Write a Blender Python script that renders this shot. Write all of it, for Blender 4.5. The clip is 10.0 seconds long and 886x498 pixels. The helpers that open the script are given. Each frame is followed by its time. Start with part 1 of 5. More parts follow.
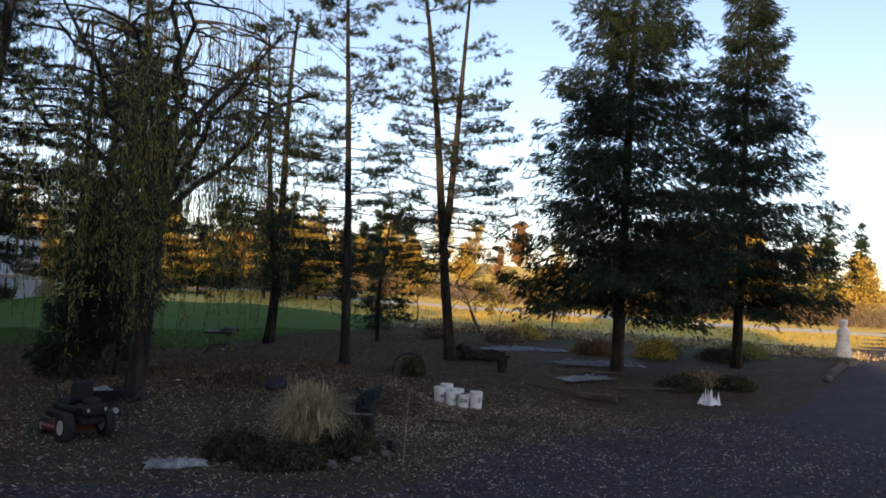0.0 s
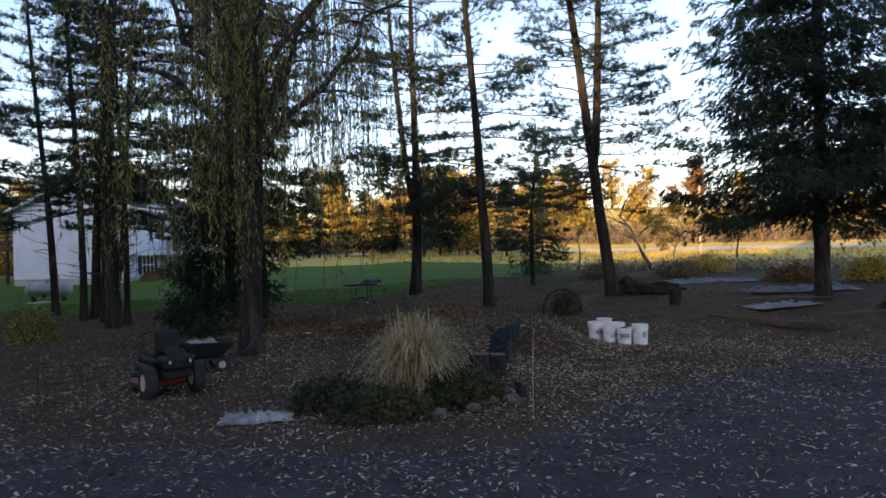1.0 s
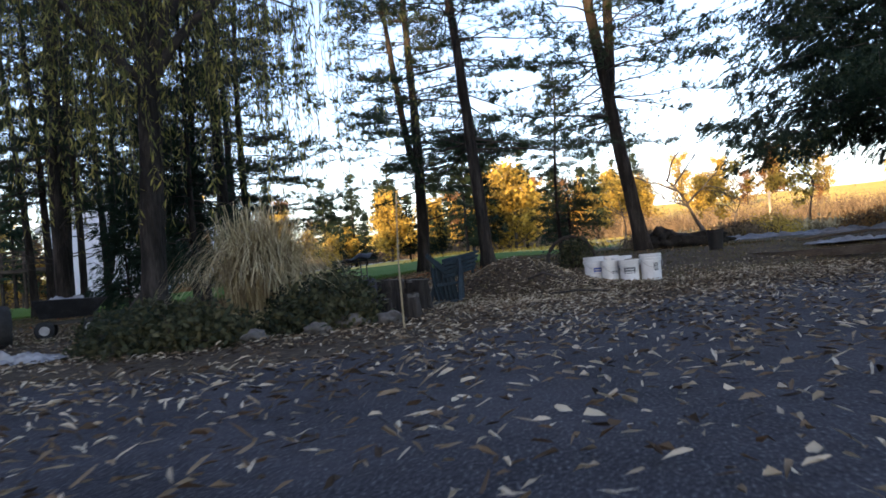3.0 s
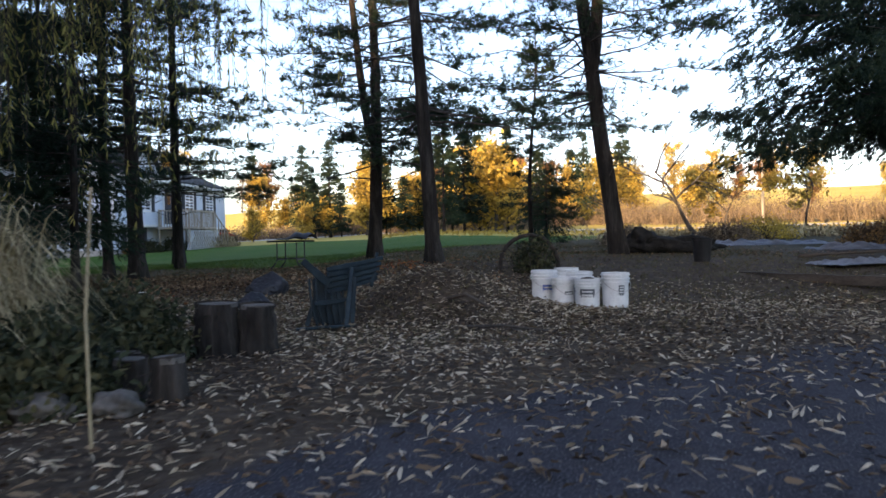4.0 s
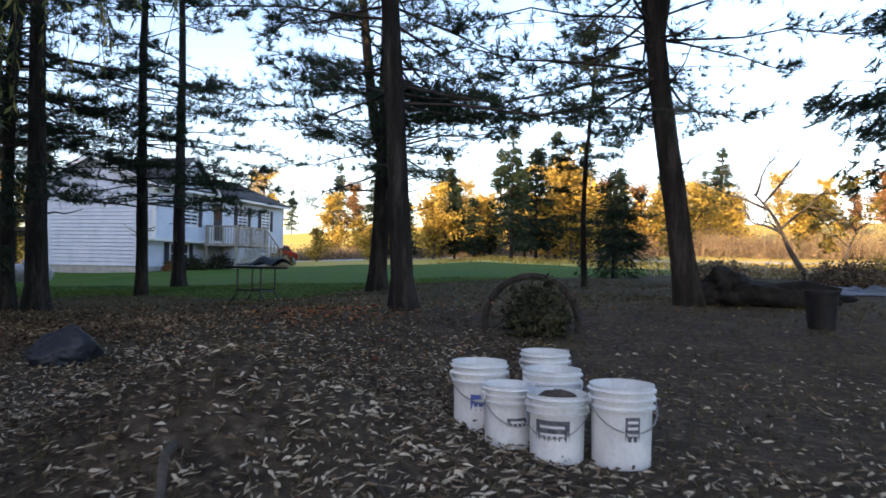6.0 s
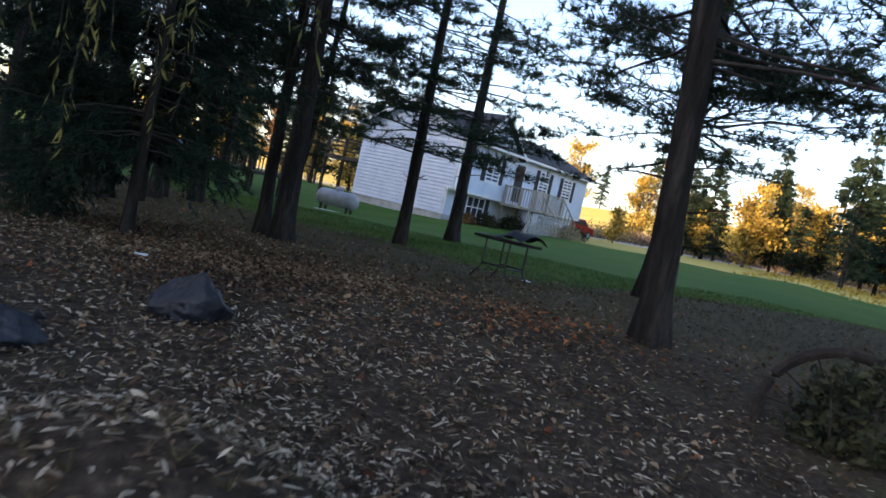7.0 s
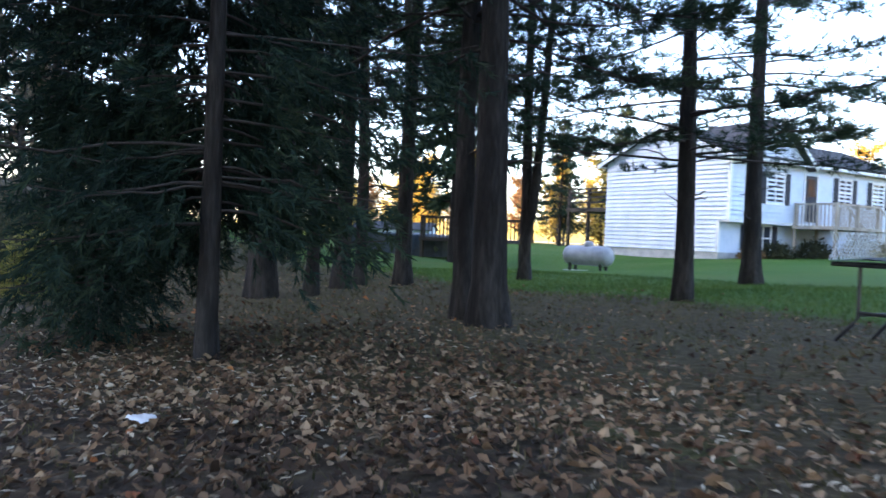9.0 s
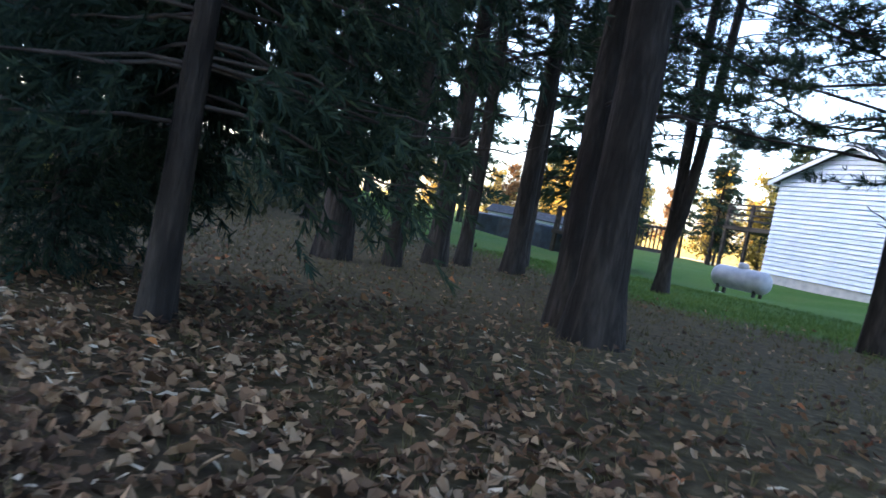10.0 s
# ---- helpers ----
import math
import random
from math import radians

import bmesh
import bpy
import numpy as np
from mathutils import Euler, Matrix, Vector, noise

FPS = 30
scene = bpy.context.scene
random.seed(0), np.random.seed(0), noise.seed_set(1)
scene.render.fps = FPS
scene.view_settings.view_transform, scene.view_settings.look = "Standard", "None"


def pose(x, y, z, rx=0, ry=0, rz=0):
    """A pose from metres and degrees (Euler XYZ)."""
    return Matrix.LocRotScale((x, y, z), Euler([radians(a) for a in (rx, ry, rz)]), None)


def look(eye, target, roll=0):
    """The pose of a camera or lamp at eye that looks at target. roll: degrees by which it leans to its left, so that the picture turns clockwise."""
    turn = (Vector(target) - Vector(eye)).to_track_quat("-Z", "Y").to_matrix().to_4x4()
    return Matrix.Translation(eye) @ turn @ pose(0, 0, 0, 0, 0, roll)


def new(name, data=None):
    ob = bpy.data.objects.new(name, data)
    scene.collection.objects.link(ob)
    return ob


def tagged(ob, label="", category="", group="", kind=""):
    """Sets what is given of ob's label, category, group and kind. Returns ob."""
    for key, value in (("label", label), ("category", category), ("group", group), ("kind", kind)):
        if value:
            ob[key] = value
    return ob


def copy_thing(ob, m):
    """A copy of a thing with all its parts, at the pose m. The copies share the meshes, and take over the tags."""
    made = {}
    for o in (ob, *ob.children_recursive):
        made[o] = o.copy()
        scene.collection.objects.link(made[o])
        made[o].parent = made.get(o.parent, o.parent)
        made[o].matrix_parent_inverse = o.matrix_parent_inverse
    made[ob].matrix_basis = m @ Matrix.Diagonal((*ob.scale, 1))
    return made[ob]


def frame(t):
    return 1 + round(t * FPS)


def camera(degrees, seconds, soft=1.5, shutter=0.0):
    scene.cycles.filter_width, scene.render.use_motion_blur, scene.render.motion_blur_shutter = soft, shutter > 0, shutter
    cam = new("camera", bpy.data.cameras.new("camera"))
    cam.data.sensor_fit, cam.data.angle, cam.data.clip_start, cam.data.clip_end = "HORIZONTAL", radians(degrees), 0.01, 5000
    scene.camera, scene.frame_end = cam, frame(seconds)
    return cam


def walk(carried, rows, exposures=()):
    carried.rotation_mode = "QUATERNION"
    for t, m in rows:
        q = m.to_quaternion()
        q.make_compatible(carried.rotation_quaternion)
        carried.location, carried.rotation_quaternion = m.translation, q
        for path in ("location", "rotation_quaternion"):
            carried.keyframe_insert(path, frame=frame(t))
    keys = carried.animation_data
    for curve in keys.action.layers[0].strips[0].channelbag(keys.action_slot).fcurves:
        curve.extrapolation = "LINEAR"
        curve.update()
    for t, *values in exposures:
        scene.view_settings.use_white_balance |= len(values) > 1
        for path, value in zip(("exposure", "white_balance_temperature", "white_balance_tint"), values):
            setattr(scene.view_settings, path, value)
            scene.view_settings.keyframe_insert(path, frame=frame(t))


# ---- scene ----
cam = camera(64.0, 10.0, soft=1.6, shutter=0.2)
# seconds, eye, target, roll
PATH = [
    (0, (1.809, -5.347, 2.538), (2.441, -3.453, 2.662), 3.8),
    (0.5, (2.61, -4.346, 2.355), (3.098, -2.407, 2.374), 3.0),
    (1, (3.13, -3.115, 1.866), (3.298, -1.122, 1.864), -1.3),
    (1.5, (3.903, -2.544, 1.449), (4.041, -0.549, 1.418), -0.5),
    (2, (4.509, -2.021, 0.877), (4.632, -0.025, 0.828), -0.5),
    (2.2, (4.7, -1.69, 0.625), (4.737, 0.309, 0.566), -0.2),
    (3.3, (5.358, 0.422, 0.419), (5.327, 2.42, 0.499), -5.6),
    (3.5, (5.568, 0.97, 0.45), (5.543, 2.969, 0.492), -2.1),
    (4, (6.018, 2.072, 0.749), (6.013, 4.072, 0.727), -1.1),
    (4.5, (6.443, 3.067, 0.85), (6.434, 5.066, 0.801), -1.7),
    (5, (6.908, 4.005, 0.865), (6.855, 6.003, 0.828), 1.2),
    (5.2, (7.059, 4.365, 0.872), (6.985, 6.364, 0.839), 1.7),
    (6.3, (7.564, 6.765, 0.982), (7.143, 8.72, 1.033), 3.1),
    (6.5, (7.63, 6.985, 1.085), (7.042, 8.896, 1.083), 6.5),
    (7, (7.4, 8.443, 1.193), (6.367, 10.151, 1.064), 12.7),
    (7.5, (6.908, 9.178, 1.312), (5.842, 10.863, 1.165), 6.9),
    (8, (6.273, 10.012, 1.332), (5.12, 11.637, 1.162), -0.8),
    (8.5, (5.841, 10.844, 1.189), (4.527, 12.342, 1.018), 2.9),
    (9, (4.726, 11.93, 0.94), (3.144, 13.152, 0.894), 2.4),
    (9.5, (4.161, 12.662, 0.831), (2.446, 13.692, 0.783), 4.8),
    (10, (3.459, 13.263, 0.79), (1.675, 14.159, 0.672), 11.0),
]
walk(cam, [(t, look(eye, target, roll)) for t, eye, target, roll in PATH],
     [(0.0, 1.0, 6650, 20), (0.5, 1.1, 6500, 20), (2.0, 1.85, 6500, 20), (5.0, 1.75, 6350, 20), (7.0, 1.8, 6200, 20), (8.0, 2.65, 6050, 20), (9.0, 3.0, 6000, 20), (10.0, 2.9, 5950, 20)])

# ---- light: a low warm sun behind the camera, clear evening sky ----
SUN_WAY = Vector((0.53, 0.84))          # the way in which the sunlight travels over the ground
SUN_HEIGHT = 16.0
world = bpy.data.worlds.new("evening_sky")
scene.world = world
world.use_nodes = True
wn = world.node_tree
sky = wn.nodes.new("ShaderNodeTexSky")
sky.sky_type = "NISHITA"
sky.sun_disc = False
sky.sun_elevation = radians(SUN_HEIGHT)
sky.sun_rotation = math.atan2(-SUN_WAY.x, -SUN_WAY.y)
sky.dust_density = 1.2
sky.ozone_density = 1.0
wn.links.new(sky.outputs[0], wn.nodes["Background"].inputs[0])
wn.nodes["Background"].inputs[1].default_value = 0.15
sun = new("sun", bpy.data.lights.new("sun", "SUN"))
sun.data.energy = 5.0
sun.data.angle = radians(0.6)
sun.data.color = (1.0, 0.66, 0.30)
sun.matrix_world = look((-SUN_WAY.x * 100, -SUN_WAY.y * 100, 100 * math.tan(radians(SUN_HEIGHT))), (0, 0, 0))

# ---- materials ----


def material(name, colours, scale=8.0, rough=0.85, metal=0.0, bump=0.3, fine=60.0, spots=0.0, obj=True, stretch=(1, 1, 1),
             island=0.0, spread=0.15, translucent=0.0, depth=0.02):
    """A surface whose colour wanders between the given colours at two scales, with fine relief."""
    m = bpy.data.materials.new(name)
    m.use_nodes = True
    n, l = m.node_tree.nodes, m.node_tree.links
    b = n["Principled BSDF"]
    b.inputs["Roughness"].default_value = rough
    b.inputs["Metallic"].default_value = metal
    b.inputs["Specular IOR Level"].default_value = 0.5 if rough < 0.6 else 0.2
    tc = n.new("ShaderNodeTexCoord")
    mp = n.new("ShaderNodeMapping")
    mp.inputs["Scale"].default_value = stretch
    l.new(tc.outputs["Object" if obj else "Generated"], mp.inputs[0])
    big, small = n.new("ShaderNodeTexNoise"), n.new("ShaderNodeTexNoise")
    big.inputs["Scale"].default_value, small.inputs["Scale"].default_value = scale, fine
    big.inputs["Detail"].default_value, small.inputs["Detail"].default_value = 5, 3
    for q in (big, small):
        l.new(mp.outputs[0], q.inputs["Vector"])
    mix = n.new("ShaderNodeMath")
    mix.operation = "MULTIPLY_ADD"
    l.new(small.outputs[0], mix.inputs[0])
    mix.inputs[1].default_value = 0.45
    l.new(big.outputs[0], mix.inputs[2])
    src = mix.outputs[0]
    if island:
        geo = n.new("ShaderNodeNewGeometry")
        ad = n.new("ShaderNodeMath")
        ad.operation = "MULTIPLY_ADD"
        l.new(geo.outputs["Random Per Island"], ad.inputs[0])
        ad.inputs[1].default_value = island
        l.new(src, ad.inputs[2])
        sub = n.new("ShaderNodeMath")
        sub.operation = "SUBTRACT"
        l.new(ad.outputs[0], sub.inputs[0])
        sub.inputs[1].default_value = island / 2
        src = sub.outputs[0]
    ramp = n.new("ShaderNodeValToRGB")
    l.new(src, ramp.inputs[0])
    e = ramp.color_ramp.elements
    k = len(colours)
    lo, hi = 0.72 - spread * 1.6, 0.72 + spread * 1.6
    e[0].position, e[0].color = lo, (*colours[0], 1)
    e[1].position, e[1].color = hi, (*colours[-1], 1)
    for i in range(1, k - 1):
        q = e.new(lo + (hi - lo) * i / (k - 1))
        q.color = (*colours[i], 1)
    l.new(ramp.outputs[0], b.inputs["Base Color"])
    if bump:
        bp = n.new("ShaderNodeBump")
        bp.inputs["Strength"].default_value = bump
        bp.inputs["Distance"].default_value = depth
        l.new(mix.outputs[0], bp.inputs["Height"])
        l.new(bp.outputs[0], b.inputs["Normal"])
    if translucent:
        t = n.new("ShaderNodeBsdfTranslucent")
        ms = n.new("ShaderNodeMixShader")
        ms.inputs[0].default_value = translucent
        l.new(ramp.outputs[0], t.inputs[0])
        l.new(b.outputs[0], ms.inputs[1])
        l.new(t.outputs[0], ms.inputs[2])
        l.new(ms.outputs[0], n["Material Output"].inputs[0])
    return m


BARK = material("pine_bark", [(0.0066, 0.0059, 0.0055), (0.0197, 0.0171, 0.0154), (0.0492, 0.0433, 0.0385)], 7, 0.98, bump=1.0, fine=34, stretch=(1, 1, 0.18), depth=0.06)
GREYBARK = material("grey_bark", [(0.035, 0.033, 0.03), (0.075, 0.07, 0.065), (0.13, 0.12, 0.11)], 6, 0.95, bump=0.8, fine=30, stretch=(1, 1, 0.3))
TWIG = material("twig_bark", [(0.022, 0.019, 0.017), (0.055, 0.047, 0.042)], 9, 0.95, bump=0.2)
PINE = material("pine_needles", [(0.012, 0.026, 0.018), (0.026, 0.048, 0.028), (0.05, 0.07, 0.034)], 0.5, 0.9, bump=0, fine=3, island=0.35, translucent=0.25)
SPRUCE = material("spruce_needles", [(0.006, 0.015, 0.012), (0.014, 0.03, 0.021), (0.034, 0.052, 0.027)], 0.6, 0.95, bump=0, fine=4, island=0.35, translucent=0.06)
WILLOW = material("willow_leaves", [(0.07, 0.085, 0.024), (0.15, 0.155, 0.042), (0.28, 0.24, 0.065)], 0.7, 0.6, bump=0, fine=4, island=0.5, translucent=0.4)
GOLD = material("golden_leaves", [(0.16, 0.12, 0.035), (0.4, 0.29, 0.055), (0.58, 0.43, 0.09)], 0.25, 0.7, bump=0, fine=2, island=0.5, translucent=0.35)
RUSSET = material("russet_leaves", [(0.08, 0.05, 0.03), (0.2, 0.11, 0.045), (0.3, 0.17, 0.06)], 0.3, 0.7, bump=0, fine=2, island=0.5, translucent=0.3)
BRUSH = material("dry_brush", [(0.07, 0.055, 0.04), (0.16, 0.12, 0.08), (0.26, 0.2, 0.13)], 0.4, 0.85, bump=0, fine=3, island=0.5, translucent=0.2)
STRAW = material("straw_grass", [(0.17, 0.13, 0.07), (0.33, 0.27, 0.15), (0.5, 0.43, 0.27)], 2, 0.75, bump=0, fine=9, island=0.5, translucent=0.3)
SHRUB = material("dark_shrub", [(0.014, 0.02, 0.012), (0.035, 0.042, 0.02), (0.07, 0.065, 0.03)], 2, 0.8, bump=0, fine=9, island=0.5, translucent=0.15)
LITTER = material("fallen_leaves", [(0.03, 0.02, 0.013), (0.075, 0.048, 0.029), (0.13, 0.09, 0.055), (0.2, 0.155, 0.105), (0.42, 0.36, 0.27)], 0.6, 0.75, bump=0, fine=5, island=0.8, spread=0.2, translucent=0.1)
BROADLEAF = material("broad_fallen_leaves", [(0.03, 0.017, 0.01), (0.08, 0.045, 0.024), (0.13, 0.075, 0.04), (0.17, 0.105, 0.056), (0.27, 0.185, 0.11)], 0.6, 0.75, bump=0, fine=5, island=0.7, spread=0.2, translucent=0.1)
OLIVE = material("olive_grass", [(0.035, 0.034, 0.013), (0.07, 0.062, 0.025), (0.13, 0.108, 0.05)], 0.5, 0.8, bump=0, fine=4, island=0.5, translucent=0.2)
REDLEAF = material("rust_red_leaves", [(0.08, 0.03, 0.016), (0.2, 0.065, 0.025), (0.36, 0.15, 0.05)], 1, 0.75, bump=0, fine=5, island=0.6)
LAWN = material("lawn_blades", [(0.03, 0.065, 0.01), (0.055, 0.11, 0.014), (0.11, 0.15, 0.03)], 0.5, 0.7, bump=0, fine=4, island=0.5, translucent=0.25)
# white siding; the blue cast of open shade is put into its colour
SIDING = material("shade_tinted_siding", [(0.4816, 0.5456, 0.644), (0.5848, 0.6424, 0.7268), (0.6536, 0.6952, 0.7636)], 1.5, 0.55, bump=0.05, fine=14)
TRIM = material("white_trim", [(0.72, 0.72, 0.71), (0.82, 0.82, 0.8)], 3, 0.5, bump=0.05)
CONCRETE = material("concrete", [(0.3, 0.3, 0.29), (0.42, 0.41, 0.39), (0.5, 0.49, 0.47)], 3, 0.9, bump=0.3)
SHINGLE = material("dark_shingles", [(0.035, 0.035, 0.038), (0.06, 0.06, 0.063), (0.1, 0.098, 0.095)], 4, 0.9, bump=0.4, fine=40, island=0.25)
SHUTTER = material("dark_shutter", [(0.02, 0.022, 0.03), (0.045, 0.048, 0.06)], 4, 0.6, bump=0.1)
DECKWOOD = material("deck_wood", [(0.2, 0.16, 0.12), (0.34, 0.29, 0.23), (0.45, 0.4, 0.33)], 3, 0.8, bump=0.3, stretch=(1, 1, 0.4), island=0.2)
OLDWOOD = material("weathered_timber", [(0.02, 0.017, 0.014), (0.048, 0.039, 0.031), (0.085, 0.07, 0.056)], 5, 0.9, bump=0.6, stretch=(0.3, 1, 1))
BUCKET = material("bucket_plastic", [(0.4, 0.42, 0.43), (0.54, 0.56, 0.57), (0.64, 0.65, 0.65)], 7, 0.45, bump=0.05, fine=50, spread=0.2)
LABELBLUE = material("blue_label", [(0.03, 0.06, 0.22), (0.07, 0.12, 0.36)], 12, 0.5, bump=0)
LABELDARK = material("dark_label", [(0.03, 0.035, 0.045), (0.1, 0.11, 0.12)], 30, 0.5, bump=0)
WIRE = material("wire", [(0.25, 0.25, 0.25), (0.4, 0.4, 0.4)], 20, 0.4, 0.9, bump=0)
SOIL = material("dark_soil", [(0.02, 0.017, 0.014), (0.05, 0.042, 0.035), (0.09, 0.075, 0.06)], 18, 0.95, bump=1.0, fine=80)
BLUEBLACK = material("blue_black_plastic", [(0.008, 0.012, 0.02), (0.018, 0.03, 0.045), (0.04, 0.06, 0.085)], 4, 0.42, bump=0.25, fine=25)
CHAIRBLUE = material("dark_teal_plastic", [(0.004, 0.008, 0.012), (0.008, 0.017, 0.024), (0.016, 0.03, 0.04)], 4, 0.6, bump=0.2, fine=25)
BLACK = material("black_plastic", [(0.006, 0.006, 0.007), (0.01, 0.01, 0.011), (0.02, 0.02, 0.022)], 5, 0.65, bump=0.2, fine=30)
BAGBLUE = material("dark_bag_plastic", [(0.003, 0.0035, 0.006), (0.006, 0.007, 0.012), (0.012, 0.014, 0.022)], 5, 0.58, bump=0.8, fine=26)
STEEL = material("dark_steel", [(0.02, 0.019, 0.018), (0.05, 0.045, 0.042)], 9, 0.5, 0.6, bump=0.15)
# near-black bark of the log and the root clump
DARKROOT = material("dark_root_bark", [(0.005, 0.0045, 0.0045), (0.011, 0.01, 0.009), (0.022, 0.019, 0.017)], 7, 0.95, bump=0.8, fine=30)
IRON = material("dark_old_iron", [(0.014, 0.012, 0.011), (0.032, 0.026, 0.022), (0.06, 0.045, 0.035)], 14, 0.9, 0.2, bump=0.5)
RUST = material("rusted_iron", [(0.03, 0.018, 0.012), (0.075, 0.042, 0.027), (0.13, 0.075, 0.045)], 14, 0.9, 0.2, bump=0.5)
RED = material("mower_red", [(0.08, 0.007, 0.007), (0.15, 0.012, 0.011)], 6, 0.4, bump=0.05)
RUBBER = material("black_rubber", [(0.012, 0.012, 0.012), (0.03, 0.03, 0.03)], 9, 0.85, bump=0.3)
HUBWHITE = material("pale_hub", [(0.26, 0.255, 0.24), (0.38, 0.37, 0.35)], 8, 0.6, bump=0.1)
TARP = material("dirty_white_sheet", [(0.09, 0.09, 0.096), (0.17, 0.17, 0.176), (0.3, 0.3, 0.3)], 5, 0.7, bump=0.5, fine=24)
PAPER = material("white_paper", [(0.5, 0.5, 0.5), (0.64, 0.64, 0.63)], 9, 0.8, bump=0.1)
TANKGREY = material("tank_grey_paint", [(0.17, 0.175, 0.19), (0.25, 0.255, 0.27), (0.32, 0.32, 0.33)], 3, 0.45, bump=0.08)
CARRED = material("car_red", [(0.25, 0.015, 0.012), (0.36, 0.03, 0.022)], 3, 0.25, bump=0)
STONE = material("field_stone", [(0.04, 0.037, 0.034), (0.085, 0.078, 0.07), (0.15, 0.138, 0.12)], 6, 0.92, bump=0.7, fine=40)
PALESTONE = material("pale_stone", [(0.4, 0.38, 0.34), (0.58, 0.55, 0.5), (0.7, 0.67, 0.62)], 6, 0.85, bump=0.4)
BLUETARP = material("grey_blue_sheet", [(0.06, 0.066, 0.084), (0.114, 0.12, 0.144), (0.18, 0.186, 0.204)], 4, 0.55, bump=0.5, fine=20)
POLEWOOD = material("utility_pole_wood", [(0.3, 0.26, 0.2), (0.45, 0.4, 0.32)], 4, 0.9, bump=0.3, stretch=(1, 1, 0.2))
YELLOWSTAKE = material("pale_cane", [(0.2, 0.165, 0.1), (0.32, 0.27, 0.17)], 9, 0.8, bump=0.1)
GRAVEL = material("road_surface", [(0.24, 0.235, 0.23), (0.34, 0.335, 0.325), (0.45, 0.44, 0.42)], 2, 0.95, bump=0.5, fine=60)


def glass_material():
    m = bpy.data.materials.new("window_glass")
    m.use_nodes = True
    b = m.node_tree.nodes["Principled BSDF"]
    b.inputs["Base Color"].default_value = (0.03, 0.035, 0.045, 1)
    b.inputs["Roughness"].default_value = 0.06
    return m


GLASS = glass_material()

# ---- ground ----
# edge of the driveway and of the mown lawn over x
DRIVE = ((-40, 4.2), (-0.3, 4.1), (1.87, 3.9), (2.4, 3.5), (4.1, 3.3), (5.0, 4.0), (5.9, 5.2), (8.6, 6.9), (11.6, 7.9), (16.5, 9.6), (24, 14.5), (44, 30), (60, 42), (90, 58))
LAWNEDGE = ((-60, 22), (-9, 20.5), (-5, 20.5), (-1, 20.4), (1, 20.6), (3.2, 21.3), (6.5, 25.0), (9.9, 28.5), (14, 34), (30, 60), (60, 110))


def along(table, x):
    return np.interp(x, [p[0] for p in table], [p[1] for p in table])


def smooth(a, b, v):
    q = np.clip((v - a) / (b - a), 0, 1)
    return q * q * (3 - 2 * q)


def relief(x, y):
    """Height of the ground: nearly flat, a little higher to the house, a bank beyond the road."""
    x, y = np.asarray(x, float), np.asarray(y, float)
    z = 0.13 * smooth(11, 17, y) * smooth(-6, 1, x) + 0.22 * smooth(22, 40, y) * smooth(14, 2, x)
    z = z + 0.28 * smooth(9.8, 15.5, y) * smooth(1.5, 5.5, x)     # the yard climbs gently behind the heap
    away = np.clip(np.hypot(x - 6, y - 4) - 16, 0, 150)
    z = z + 0.026 * away * smooth(-0.6, -0.05, (x - 6) / np.maximum(y, 10)) * smooth(2, 12, y)
    z = z + 0.035 * np.sin(x * 0.9 + 1.3 * np.sin(y * 0.6)) * np.sin(y * 0.8 + 0.7) * smooth(0.2, 1.5, y - along(DRIVE, x))
    r = np.hypot((x - 5.95) * 0.85, y - 9.6)
    z = z + 0.5 * np.exp(-(r / 0.72) ** 2)                       # heap of soil and leaves
    z = z + 2.6 * smooth(-12, -34, x) * smooth(30, 16, y)         # wooded slope beside the yard
    z = z - 0.5 * np.exp(-(((x + 13.6) / 4.5) ** 2 + ((y - 31.5) / 3.5) ** 2))
    far = smooth(70, 170, y + 0.25 * x)
    z = z + 6.0 * far + 9.0 * smooth(150, 420, y + 0.2 * x)
    return z


def ground_mesh():
    def axis(lo, hi, core_lo, core_hi, step):
        a = list(np.arange(core_lo, core_hi + 1e-6, step))
        s, v = step, core_hi
        while v < hi:
            s *= 1.18
            v += s
            a.append(v)
        s, v = step, core_lo
        while v > lo:
            s *= 1.18
            v -= s
            a.insert(0, v)
        return np.array(a)
    xs, ys = axis(-1500, 1500, -10, 20, 0.16), axis(-600, 2500, -7, 32, 0.16)
    X, Y = np.meshgrid(xs, ys)
    Z = relief(X, Y)
    nx, ny = len(xs), len(ys)
    V = np.stack([X.ravel(), Y.ravel(), Z.ravel()], 1)
    i = np.arange(nx * ny).reshape(ny, nx)
    F = np.stack([i[:-1, :-1].ravel(), i[:-1, 1:].ravel(), i[1:, 1:].ravel(), i[1:, :-1].ravel()], 1)
    return V, F


def fast_mesh(name, V, F, mats, index=None, smooth_faces=False):
    V, F = np.ascontiguousarray(V, np.float32), np.ascontiguousarray(F, np.int32)
    me = bpy.data.meshes.new(name)
    k = F.shape[1]
    me.vertices.add(len(V))
    me.vertices.foreach_set("co", V.ravel())
    me.loops.add(F.size)
    me.loops.foreach_set("vertex_index", F.ravel())
    me.polygons.add(len(F))
    me.polygons.foreach_set("loop_start", np.arange(0, F.size, k, dtype=np.int32))
    if index is not None:
        me.polygons.foreach_set("material_index", np.ascontiguousarray(index, np.int32))
    me.polygons.foreach_set("use_smooth", np.full(len(F), smooth_faces))
    for m in mats:
        me.materials.append(m)
    me.update(calc_edges=True)
    return me


